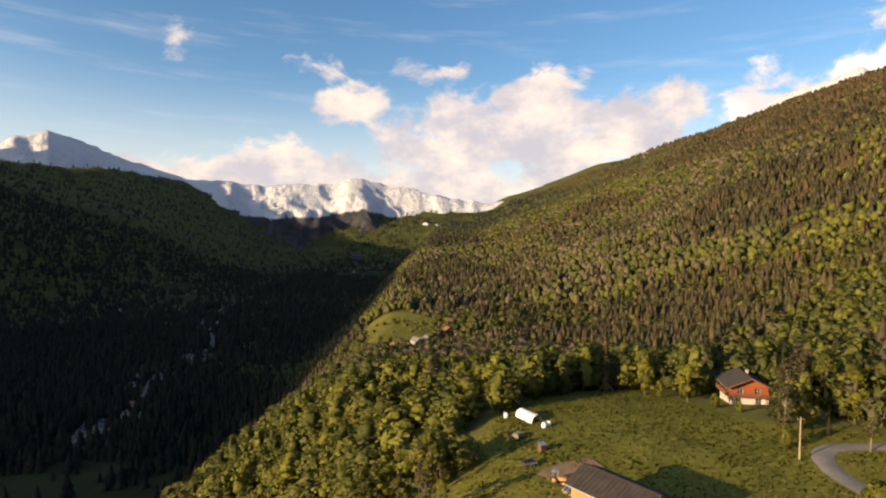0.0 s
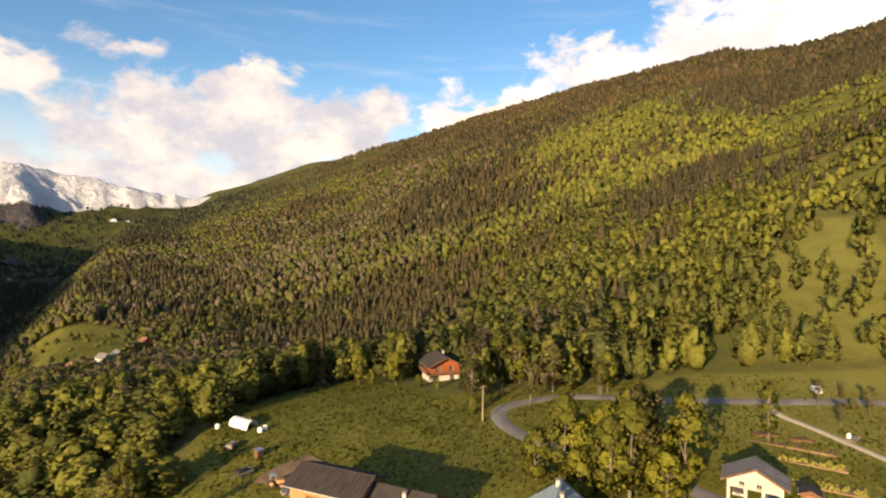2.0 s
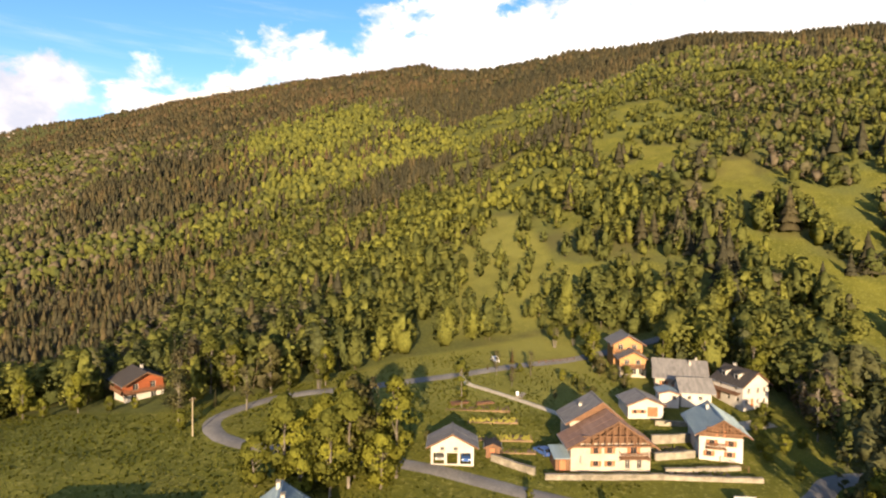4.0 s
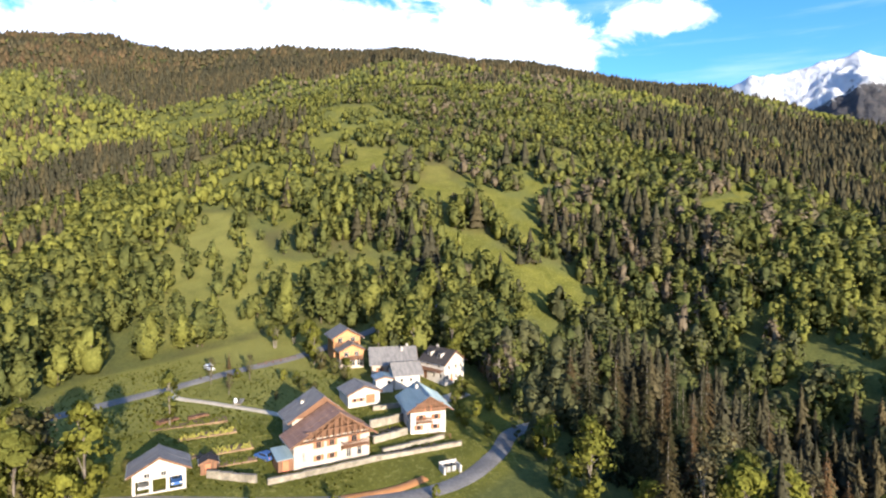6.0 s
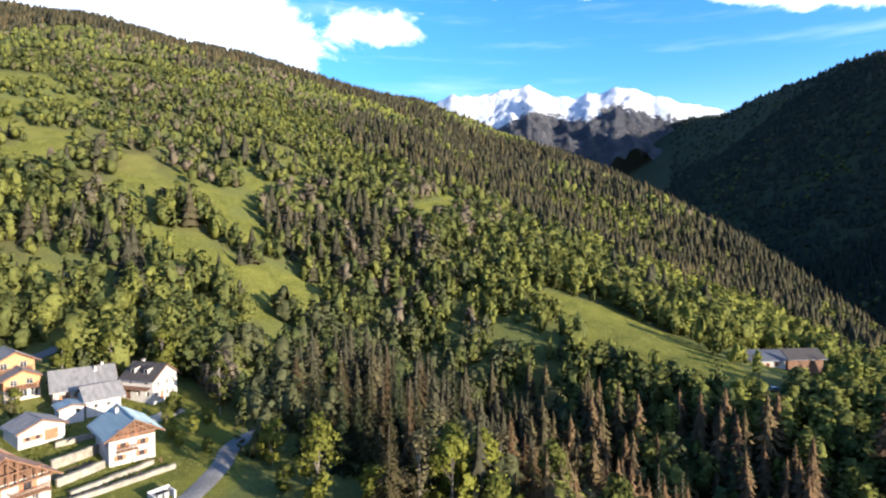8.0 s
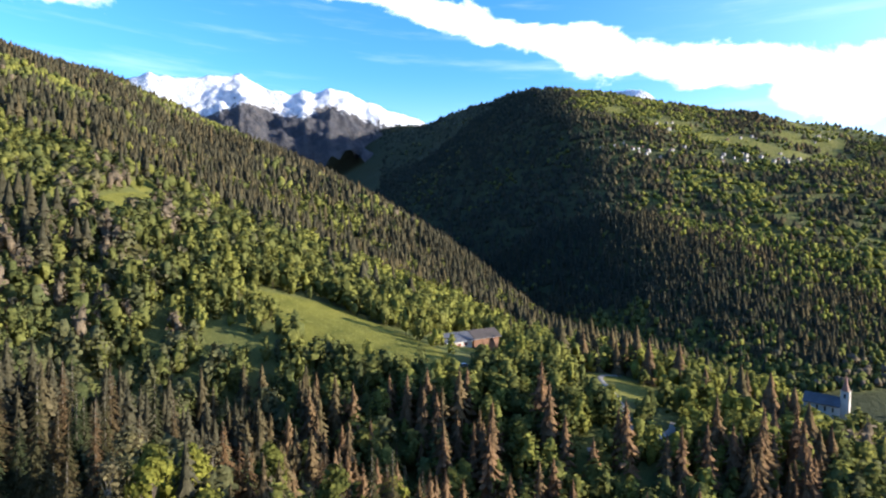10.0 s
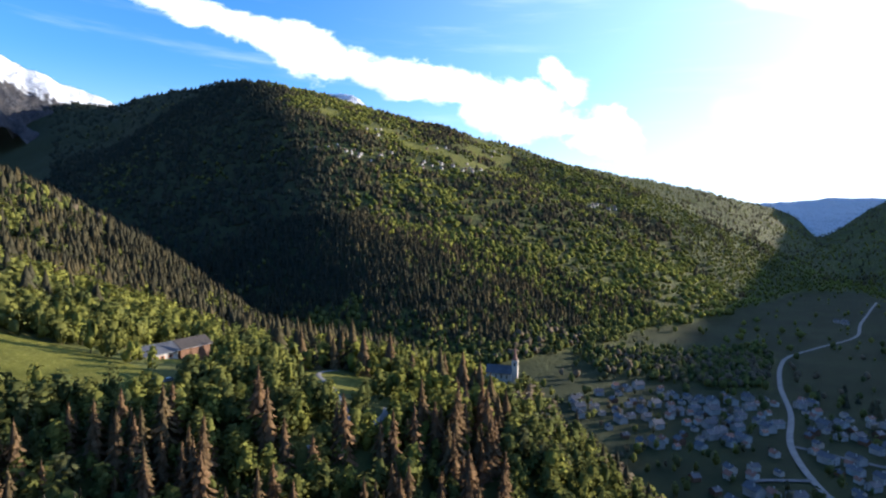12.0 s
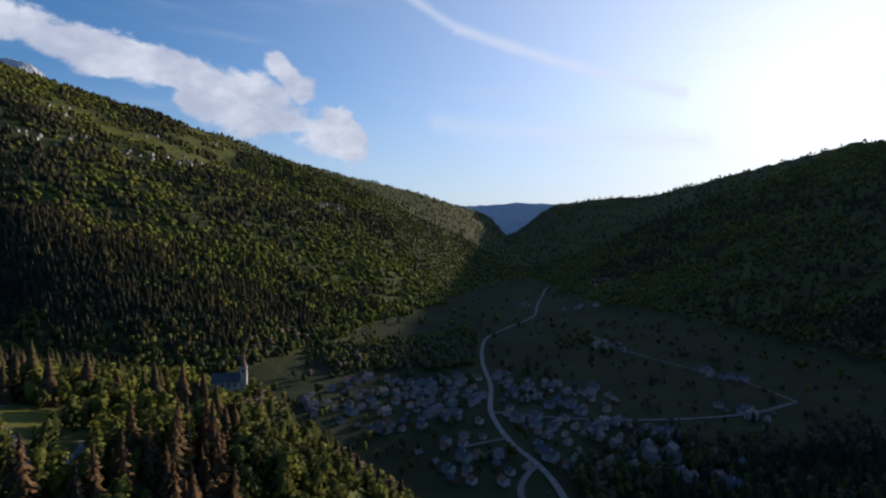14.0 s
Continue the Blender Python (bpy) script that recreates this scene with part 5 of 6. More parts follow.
def bed(x, y, lx, ly, turn, mat, label, tall=0.35):
    root = thing("garden_bed", placed(x, y, turn, 0.02), label, "garden bed", "garden beds")
    s = Shape()
    gen = np.random.default_rng(int(x * 10))
    part("soil", Shape().box(-lx, -ly, -0.6, lx, ly, 0.12), SOIL, root)
    for _ in range(int(lx * ly * 9)):
        px, py, r = gen.uniform(-lx, lx) * 0.94, gen.uniform(-ly, ly) * 0.9, gen.uniform(0.15, 0.4)
        s.add([(px - r, py, 0.1), (px, py - r, 0.1), (px + r, py, 0.1), (px, py + r, 0.1), (px, py, 0.1 + tall * gen.uniform(0.5, 1.6))], [(0, 1, 4), (1, 2, 4), (2, 3, 4), (3, 0, 4)])
    tagged(part("planting", s, mat, root), kind="stuff")


bed(113.5, 60.5, 7.5, 1.6, -60, LEAF, "dark green vegetable bed in the terraced garden")
bed(109.6, 54.6, 5.5, 1.4, -58, FLOWERS, "yellow flowering bed in the terraced garden", 0.5)
bed(103.4, 48.6, 5.6, 1.5, -58, FLOWERS, "yellow and green bed above the stone wall", 0.5)
bed(99.2, 44.6, 4.2, 1.0, -60, LEAF, "low green planting above the stone wall")
bed(109.8, 12.6, 6.0, 0.9, -56, LEAF, "narrow green bed on the terrace")
bed(117.6, 19.2, 3.8, 1.2, -50, LEAF, "grassy terrace bed between retaining walls")


# ---- loose things round the hamlet ----
def tunnel(x, y, turn):
    root = thing("greenhouse", placed(x, y, turn, 0.0, 0.76), "white plastic-covered garden tunnel greenhouse on the meadow", "greenhouse")
    n = 12
    arc = [(-2.1 * math.cos(math.pi * i / n), 2.4 * math.sin(math.pi * i / n) ** 0.8) for i in range(n + 1)]
    inner = [(p[0] * 0.985, p[1] * 0.985) for p in arc[::-1]]
    part("cover", Shape().prism(arc + inner, -4.0, 4.0), FILM, root, smooth=False)
    hoops = Shape()
    for k in range(6):
        y0 = -4.0 + 1.6 * k
        for a, b in zip(arc, arc[1:]):
            hoops.bar((a[0] * 1.012, y0, a[1] * 1.012), (b[0] * 1.012, y0, b[1] * 1.012), 0.04, 4)
    part("hoops", hoops, METAL, root)
    part("end_sheet", Shape().prism([(p[0] * 0.97, p[1] * 0.97) for p in arc], 3.9, 3.96), FILM, root)
    part("door_frame", Shape().box(-0.6, -4.05, 0, -0.5, -3.95, 1.9).box(0.5, -4.05, 0, 0.6, -3.95, 1.9).box(-0.6, -4.05, 1.9, 0.6, -3.95, 2.0), TIMBER, root)


def tank(x, y, r=0.6):
    root = thing("water_tank", placed(x, y), "white plastic water tank beside the greenhouse", "tank", "water tanks")
    s = Shape()
    prof = ((0.0, 0.9), (0.1, 1.0), (0.9, 1.0), (1.1, 0.8), (1.2, 0.3))
    for (z0, a), (z1, b) in zip(prof, prof[1:]):
        s.bar((0, 0, z0), (0, 0, z1), r * a, 12, r * b)
    part("body", s, FILM, root, smooth=True)
    part("lid", Shape().bar((0, 0, 1.2), (0, 0, 1.3), r * 0.32, 10), BLACK, root)


def crate(x, y, turn):
    root = thing("wooden_hut", placed(x, y, turn, 0.0, 0.72), "small square wooden hut with pale metal lid on the grass", "hut")
    for i in range(6):
        z = i * 0.32
        for s in (Shape().box(-0.9, -0.9, z, 0.9, -0.84, z + 0.3), Shape().box(-0.9, 0.84, z, 0.9, 0.9, z + 0.3), Shape().box(-0.9, -0.83, z, -0.84, 0.83, z + 0.3), Shape().box(0.84, -0.83, z, 0.9, 0.83, z + 0.3)):
            part("board", s, TIMBER, root)
    part("lid", Shape().slab([(-1.05, -1.05, 1.95), (1.05, -1.05, 1.95), (1.05, 1.05, 2.2), (-1.05, 1.05, 2.2)], (0, 0, 0.08)), METAL, root)


def trailer(x, y, turn, label, load):
    root = thing("trailer", placed(x, y, turn), label, "trailer")
    part("bed", Shape().box(-1.5, -0.8, 0.55, 1.5, 0.8, 0.68), TIMBER, root)
    part("sides", Shape().box(-1.5, -0.84, 0.68, 1.5, -0.78, 1.1).box(-1.5, 0.78, 0.68, 1.5, 0.84, 1.1).box(1.44, -0.78, 0.68, 1.5, 0.78, 1.1), METAL, root)
    for px in (-0.7, 0.7):
        for py in (-0.95, 0.95):
            wheel = part("wheel", Shape().bar((px, py - 0.1, 0.35), (px, py + 0.1, 0.35), 0.35, 14), BLACK, root)
            part("hub", Shape().bar((px, py - 0.12, 0.35), (px, py + 0.12, 0.35), 0.14, 10), METAL, wheel)
    part("drawbar", Shape().bar((-1.5, 0, 0.5), (-2.7, 0, 0.45), 0.05), METAL, root)
    part("load", Shape().box(-1.2, -0.65, 0.7, -0.1, 0.6, 1.35).box(0.1, -0.6, 0.7, 1.2, 0.4, 1.15), load, root)


def car(x, y, turn, paint, label, lift=0.1):
    root = thing("car", placed(x, y, turn, lift), label, "car", "parked cars")
    side = [(-2.05, 0.35), (2.05, 0.35), (2.08, 0.72), (1.9, 0.86), (1.0, 0.95), (0.45, 1.42), (-1.25, 1.46), (-1.95, 0.98), (-2.08, 0.9)]
    m = Matrix(((1, 0, 0, 0), (0, 1, 0, 0), (0, 0, 1, 0), (0, 0, 0, 1)))
    part("body", Shape().prism(side, -0.84, 0.84), paint, root, at=m)
    part("windscreen", Shape().slab([(1.02, -0.72, 0.99), (1.02, 0.72, 0.99), (0.52, 0.66, 1.40), (0.52, -0.66, 1.40)], (0.03, 0, 0.03)), GLASS, root)
    part("rear_window", Shape().slab([(-1.93, -0.7, 1.02), (-1.93, 0.7, 1.02), (-1.32, 0.66, 1.43), (-1.32, -0.66, 1.43)], (-0.03, 0, 0.03)), GLASS, root)
    for y0 in (-0.856, 0.842):
        part("side_window", Shape().prism([(0.75, 0.99), (0.35, 1.36), (-1.2, 1.38), (-1.55, 1.0)], y0, y0 + 0.014), GLASS, root)
    for px in (-1.3, 1.3):
        for py in (-0.78, 0.78):
            wheel = part("wheel", Shape().bar((px, py - 0.11, 0.32), (px, py + 0.11, 0.32), 0.32, 16), BLACK, root)
            part("rim", Shape().bar((px, py - 0.12, 0.32), (px, py + 0.12, 0.32), 0.2, 12), METAL, wheel)
    for py in (-0.6, 0.6):
        part("headlight", Shape().box(2.0, py - 0.18, 0.62, 2.095, py + 0.18, 0.76), FILM, root)
        part("tail_light", Shape().box(-2.1, py - 0.14, 0.72, -2.0, py + 0.14, 0.88), SHUTTER, root)


def digger(x, y, turn):
    root = thing("small_tractor", placed(x, y, turn, 0.14), "small orange tractor parked beside the barn", "tractor")
    part("body", Shape().box(-1.3, -0.4, 0.6, 0.4, 0.4, 1.2).box(0.4, -0.45, 0.55, 1.2, 0.45, 1.0), HONEY, root)
    part("cab", Shape().box(0.2, -0.5, 1.0, 0.28, -0.42, 2.0).box(0.2, 0.42, 1.0, 0.28, 0.5, 2.0).box(1.1, -0.5, 1.0, 1.18, -0.42, 2.0).box(1.1, 0.42, 1.0, 1.18, 0.5, 2.0).box(0.1, -0.55, 2.0, 1.28, 0.55, 2.1), METAL, root)
    for px, r in ((-0.9, 0.4), (0.8, 0.65)):
        for py in (-0.65, 0.65):
            wheel = part("wheel", Shape().bar((px, py - 0.15, r), (px, py + 0.15, r), r, 16), BLACK, root)
            part("rim", Shape().bar((px, py - 0.16, r), (px, py + 0.16, r), r * 0.5, 12), HONEY, wheel)


def plank_pile(x, y, turn, label, n=14, mat=None):
    root = thing("plank_pile", placed(x, y, turn), label, "timber pile", "timber piles")
    gen = random.Random(int(x * 7))
    for i in range(n):
        z = 0.02 + (i // 5) * 0.17
        y0 = -0.9 + (i % 5) * 0.4 + gen.uniform(-0.05, 0.05)
        ln = gen.uniform(1.5, 2.4)
        part("plank", Shape().box(-ln, y0, z, ln, y0 + 0.34, z + 0.14), mat or (METAL if i % 3 == 0 else STONE), root)


def utility_pole(x, y, h, lamp_arm=False):
    root = thing("utility_pole", placed(x, y), "pale wooden utility pole at the meadow's edge", "pole", "utility poles")
    part("shaft", Shape().bar((0, 0, -0.5), (0, 0, h), 0.16, 10, 0.10), GREYWOOD, root)
    part("crossarm", Shape().box(-0.7, -0.05, h - 0.5, 0.7, 0.05, h - 0.38), TIMBER, root)
    for x0 in (-0.6, 0, 0.6):
        part("insulator", Shape().bar((x0, 0, h - 0.37), (x0, 0, h - 0.18), 0.05, 8), WHITEWASH, root)


def fence(a, b, label="weathered wooden post-and-rail fence"):
    a, b = Vector((*a, 0)), Vector((*b, 0))
    root = thing("fence", pose(a.x, a.y, flat_at(a.x, a.y)), label, "fence", "fences")
    n = max(2, int((b - a).length / 2.2))
    prev = None
    for i in range(n + 1):
        q = a.lerp(b, i / n)
        q.z = flat_at(q.x, q.y)
        r = q - root.location
        part("post", Shape().box(r.x - 0.07, r.y - 0.07, r.z - 0.4, r.x + 0.07, r.y + 0.07, r.z + 1.1), TIMBER, root)
        if prev is not None:
            for z in (0.45, 0.9):
                part("rail", Shape().bar(prev + Vector((0, 0, z)), r + Vector((0, 0, z)), 0.05, 4), TIMBER, root)
        prev = r


tunnel(21.0, 129.0, 30)
tank(23.4, 122.4)
tank(24.6, 123.2, 0.5)
tank(16.0, 132.6, 0.55)
crate(20.6, 109.4, 24)
trailer(16.6, 117.4, 60, "small loaded farm trailer with grey boards on the grass", STONE)
trailer(16.8, 103.0, 20, "dark farm trailer with black sheeting near the barn", BLACK)
digger(21.0, 95.0, 150)
plank_pile(22.6, 90.2 + 2.6, 55, "untidy pile of grey boards by the barn")
plank_pile(113.4, 65.4, -30, "long stack of weathered beams above the garden", 15, TIMBER)
plank_pile(117.2, 60.6, -40, "stack of weathered beams above the garden", 12, TIMBER)
plank_pile(126.6, 55.4, 10, "small heap of pale stones beside the track", 8, STONE)
car(144.6, 71.4, 222, CARPAINT, "white hatchback parked beside the lane")
car(88.4, 55.2, 211, METAL, "silver car parked inside an open garage", 0.05)
car(90.9, 50.9, 211, BLUEPAINT, "dark blue car parked inside an open garage", 0.05)
car(101.4, 39.4, 60, BLUEPAINT, "blue car parked behind the farmhouse shed")
utility_pole(67.0, 101.0, 8.0)
fence((118.0, 9.6), (116.4, 4.6))
fence((158, 52), (150, 60))
tank(126.2, 56.0, 0.4)


def stone_shelter(x, y, turn):
    root = thing("stone_trough_shelter", placed(x, y, turn), "roofless pale stone shelter with bins beside the lane", "shelter")
    part("wall", Shape().box(-1.8, -0.2, -0.6, 1.8, 0.1, 1.5).box(-1.8, -2.4, -0.6, -1.5, -0.21, 1.2).box(1.5, -2.4, -0.6, 1.8, -0.21, 1.2), WHITEWASH, root)
    for k in (-0.6, 0.5):
        b = part("bin", Shape().box(k - 0.4, -1.8, 0, k + 0.4, -1.0, 1.1), METAL, root)
        part("lid", Shape().box(k - 0.44, -1.86, 1.104, k + 0.44, -0.96, 1.2), BLACK, b)


stone_shelter(103.4, 4.6, -62)


# ---- farm, church, far villages ----
ridge_house("farm_building", "long pale farm building with blue-grey metal roof", (151.0, -211.0), (145.6, -226.4), 9.0, 4.2, 2.8, TOWNWALL, TOWNROOF,
            row("L", (2, 5, 8, 12), 1.2, 1.1, 1.2, "shut") + row("L", (4,), 0.1, 1.2, 2.1, "door"), ribs=True, over=1.2, level=143.6, drop=4.0)
ridge_house("farm_barn", "timber farm barn with brown-grey roof beside the farm", (145.2, -227.6), (140.2, -243.0), 9.0, 4.2, 2.8, TIMBER, DARKROOF, row("L", (3, 8), 0.1, 2.4, 2.6, "gate"), over=1.2, category="barn", level=143.8, drop=6.0)
for k, (x, y) in enumerate(((128, -184), (124.5, -187), (121, -190), (131, -214), (127, -218))):
    car(x, y, 40 + 25 * k, (CARPAINT, METAL, CARPAINT, BLUEPAINT, CARPAINT)[k], "parked car on the farm's yard")


def church(x, y, turn):
    root = thing("church", placed(x, y, turn, 0.0, 0.74), "small white village church with a slender spire", "church")
    KEEP_OUT.append((x, y, 16))
    part("nave", Shape().prism([(-5, -3), (5, -3), (5, 6.5), (0, 10.5), (-5, 6.5)], -9, 9), WHITEWASH, root)
    for k in (-1, 1):
        part("roof_slope", Shape().slab([(0, -9.6, 10.7), (k * 6.2, -9.6, 5.7), (k * 6.2, 9.6, 5.7), (0, 9.6, 10.7)], (0, 0, 0.3)), TOWNROOF, root)
        for y0 in (-6, -2, 2, 6):
            part("window", Shape().box(k * 5.0 - 0.02, y0 - 0.5, 2.0, k * 5.0 + 0.02, y0 + 0.5, 4.8), GLASS, root)
    part("tower", Shape().box(-2.2, 9.05, -3, 2.2, 13.4, 15), WHITEWASH, root)
    part("cornice", Shape().box(-2.5, 8.75, 15.004, 2.5, 13.7, 15.4), STONE, root)
    part("spire", Shape().bar((0, 11.2, 15.4), (0, 11.2, 18.2), 2.2, 8, 1.3).bar((0, 11.2, 18.2), (0, 11.2, 25.5), 1.3, 8, 0.06), TOWNRED, root)
    for a, b in (((-2.22, 10.6, 11), (-2.19, 11.8, 13.6)), ((2.19, 10.6, 11), (2.22, 11.8, 13.6)), ((-0.6, 13.39, 11), (0.6, 13.42, 13.6))):
        part("belfry_opening", Shape().box(*a, *b), GLASS, root)


church(4.6, -301.0, 80)
KEEP_OUT += [(140, -208, 10), (135, -220, 10), (131, -232, 9), (128, -205, 9), (124, -214, 8), (5, -288, 9), (5, -279, 8), (8, -284, 13), (146, -228, 13), (138, -216, 11), (131, -206, 10), (124, -192, 9), (9, -270, 9), (103, -12, 9), (113, -2, 7), (96, -3, 7), (88, 0, 8), (85, -7, 6), (122, -14, 5), (66, -206, 10), (60, -194, 4), (52, -190, 6), (47, -174, 5), (14, -290, 12), (12, -276, 10), (74, 127, 9), (67, 135, 6), (79, 124, 6), (-16, 497, 17), (-34, 470, 14), (6, 540, 14)]


def town_house(w, d, h, rise, wall, roof, label):
    root = thing("town_house", pose(0, 0, -500), label, "house", "valley houses")
    part("wall", Shape().prism([(-w / 2, -3), (w / 2, -3), (w / 2, h), (0, h + rise), (-w / 2, h)], -d / 2, d / 2), wall, root)
    for k in (-1, 1):
        ez = h - rise / (w / 2) * 0.8
        part("roof_slope", Shape().slab([(0, -d / 2 - 0.7, h + rise + 0.05), (k * (w / 2 + 0.8), -d / 2 - 0.7, ez + 0.05), (k * (w / 2 + 0.8), d / 2 + 0.7, ez + 0.05), (0, d / 2 + 0.7, h + rise + 0.05)], (0, 0, 0.25)), roof, root)
    part("chimney", Shape().box(w * 0.15, d * 0.1, h + rise * 0.4, w * 0.15 + 0.9, d * 0.1 + 0.9, h + rise + 1.2), WHITEWASH, root)
    for k in (-1, 1):
        for z in (1.2, 4.0):
            if z < h - 1:
                part("window", Shape().box(k * w * 0.22 - 0.6, -d / 2 - 0.03, z, k * w * 0.22 + 0.6, -d / 2 - 0.003, z + 1.4), GLASS, root)
    return root


def build_villages():
    kinds = [town_house(10, 12, 6.5, 3.2, TOWNWALL, TOWNROOF, "white village house with grey slate roof in the valley"),
             town_house(9, 10, 6, 3.4, WHITEWASH, TOWNRED, "cream village house with red-brown tiled roof"),
             town_house(12, 16, 7.5, 3.0, TOWNWALL, TOWNROOF, "large pale building with grey roof"),
             town_house(9, 11, 6, 3.0, PLASTER, TOWNROOF, "cream village house with dark slate roof"),
             town_house(8, 9, 5, 2.6, TIMBER, TOWNROOF, "timber village house with grey roof"),
             town_house(10, 11, 5.0, 3.6, TOWNWALL, TOWNRED, "white mountain village house with red-brown roof")]
    used = set()
    gen = random.Random(5)
    taken = []
    spots = []
    # the town under the spur, its outskirts, the hamlets along the valley and the villages high on the far mountain: middle, reach, count
    for cx, cy, rx, ry, n in ((-165, -640, 90, 110, 62), (-290, -610, 110, 130, 62), (-390, -570, 60, 60, 14), (-330, -430, 90, 60, 36), (-205, -440, 60, 60, 18), (-400, -350, 60, 40, 8), (-650, -600, 20, 70, 8), (-545, -460, 30, 30, 7),
                              (-630, -830, 30, 70, 9), (-885, -1260, 60, 30, 5), (-790, -1390, 40, 40, 4), (-1140, -1480, 90, 60, 12), (-340, 545, 40, 60, 8), (-375, 700, 40, 60, 5), (-330, 860, 60, 90, 8), (-520, 1150, 160, 120, 8),
                              (-620, 1750, 300, 150, 4), (-500, 2600, 500, 200, 3), (-700, 1300, 120, 60, 3)):
        for _ in range(n * 12):
            a, r = gen.uniform(0, 2 * math.pi), math.sqrt(gen.random())
            x, y = cx + rx * r * math.cos(a), cy + ry * r * math.sin(a)
            if all((x - p) ** 2 + (y - q) ** 2 > 12.5 ** 2 for p, q in taken) and flat_at(x, y) < (90 if cx < -1100 else 30) and float(near_line(np.array([x]), np.array([y]), VALLEY_ROAD)[0]) > 10:
                taken.append((x, y))
                spots.append((x, y, 1.0))
                n -= 1
                if n == 0:
                    break
    for bearing, el, spread, n in ((161.5, 8.6, 1.2, 10), (164.0, 8.0, 1.0, 12), (166.2, 7.7, 1.0, 7), (171.5, 7.0, 1.6, 10), (175.3, 6.7, 1.6, 15), (188.6, 3.0, 1.0, 10), (190.2, 2.9, 0.7, 9), (19.7, 7.7, 0.5, 6), (29.0, 9.4, 0.5, 2),
                                   (167.0, 10.4, 2.4, 8), (172.0, 9.0, 2.0, 4), (178.5, 8.3, 1.5, 5), (152.7, 12.2, 0.2, 1)):
        for _ in range(n):
            b, e = bearing + gen.gauss(0, spread * 0.5), el + gen.gauss(0, 0.24)
            hit_at = None
            for r in np.geomspace(700, 4300, 260):
                x, y = r * math.sin(radians(b)), r * math.cos(radians(b))
                if EYE[2] + r * math.tan(radians(e)) < flat_at(x, y):
                    hit_at = (x, y)
                    break
            if hit_at and all((hit_at[0] - p) ** 2 + (hit_at[1] - q) ** 2 > 20 ** 2 for p, q in taken):
                taken.append(hit_at)
                spots.append((*hit_at, 1.101))
    for i, (x, y, size) in enumerate(spots):
        k = gen.choice((0, 0, 1, 1, 2, 3, 3, 4)) if size < 1.1 else gen.choice((5, 5, 1, 3, 4, 0))
        m = pose(x, y, flat_at(x, y), 0, 0, (gen.choice((20, 25, 110, 115, 205, 290)) if size < 1.1 else 244) + gen.uniform(-9, 9)) @ Matrix.Scale(gen.uniform(0.72, 1.05), 4)
        if k in used:
            copy_thing(kinds[k], m)
        else:
            kinds[k].matrix_basis = m
            used.add(k)
        KEEP_OUT.append((x, y, 9.5 if size < 1.1 else 22))


VALLEY_ROAD = lane(((-225, -330), (-238, -369), (-246, -413), (-248, -471), (-269, -556), (-318, -660), (-362, -780), (-417, -900), (-470, -985), (-557, -1068), (-700, -1205), (-824, -1399), (-1100, -1800)))
ribbon("valley_road", VALLEY_ROAD, 3.0, ASPHALT, 1.2, "pale main road through the valley town")
ribbon("side_road", lane(((-269, -556), (-345, -505), (-440, -470), (-540, -455), (-640, -470))), 3.0, TOWNROAD, 1.2, "side road along the valley town")
ribbon("town_street", lane(((-246, -413), (-228, -400), (-208, -376), (-196, -340))), 2.6, TOWNROAD, 1.2, "pale street at the edge of the valley town", category="street")
ribbon("back_street", lane(((-176, -413), (-190, -445), (-199, -470), (-248, -478))), 2.4, TOWNROAD, 1.2, "pale back street between the town houses", category="street")
ribbon("works_road", lane(((-640, -470), (-660, -560), (-650, -650), (-640, -760), (-655, -900))), 2.6, TOWNROAD, 1.2, "works road past the sheds on the valley fields")
ribbon("north_road", lane(((-330, 480), (-360, 560), (-352, 640), (-385, 740), (-372, 860), (-420, 1000), (-520, 1200), (-560, 1600))), 3.2, TOWNROAD, 1.2, "pale road along the dark valley floor")
build_villages()
for x, y, turn, label in ((-16.0, 520.0, 20, "white house at the far clearing"), (-24.0, 512.0, 35, "white cottage at the far clearing")):
    u = Vector((math.cos(radians(turn)), math.sin(radians(turn))))
    house("clearing_house", label, (x, y), (x + 8 * u.x, y + 8 * u.y), 10, 4.5, 3.0, WHITEWASH, (SLATE, SLATE), row("F", (1.2, 5.4), 1.0, 1.2, 1.3, "white") + row("F", (1.2, 5.4), 3.0, 1.2, 1.2, "white"))
for x, y in ((-44, 480), (4, 560)):
    house("timber_house", "orange-brown timber house at the far clearing", (x, y), (x + 8, y + 3), 9, 4.5, 3.0, REDWOOD, (TOWNRED, SLATE), row("F", (1.2, 5.4), 1.0, 1.2, 1.3, "white"))


# ---- single trees ----
def raw_mesh(name, quads, mat, normals=None):
    if normals is not None:
        # turn every quad's face the way its leaf faces
        face = np.cross(quads[:, 2] - quads[:, 0], quads[:, 3] - quads[:, 1])
        quads = np.where(((face * normals).sum(1) < 0)[:, None, None], quads[:, ::-1], quads)
    v = quads.reshape(-1, 3)
    n = len(v)
    me = bpy.data.meshes.new(name)
    me.vertices.add(n)
    me.vertices.foreach_set("co", v.astype(np.float32).ravel())
    me.loops.add(n)
    me.loops.foreach_set("vertex_index", np.arange(n, dtype=np.int32))
    me.polygons.add(n // 4)
    me.polygons.foreach_set("loop_start", np.arange(0, n, 4, dtype=np.int32))
    me.update(calc_edges=True)
    if normals is not None:
        me.polygons.foreach_set("use_smooth", np.ones(n // 4, bool))
        me.normals_split_custom_set_from_vertices(np.repeat(normals / np.linalg.norm(normals, axis=1)[:, None], 4, 0).astype(np.float32))
    me.materials.append(mat)
    return me


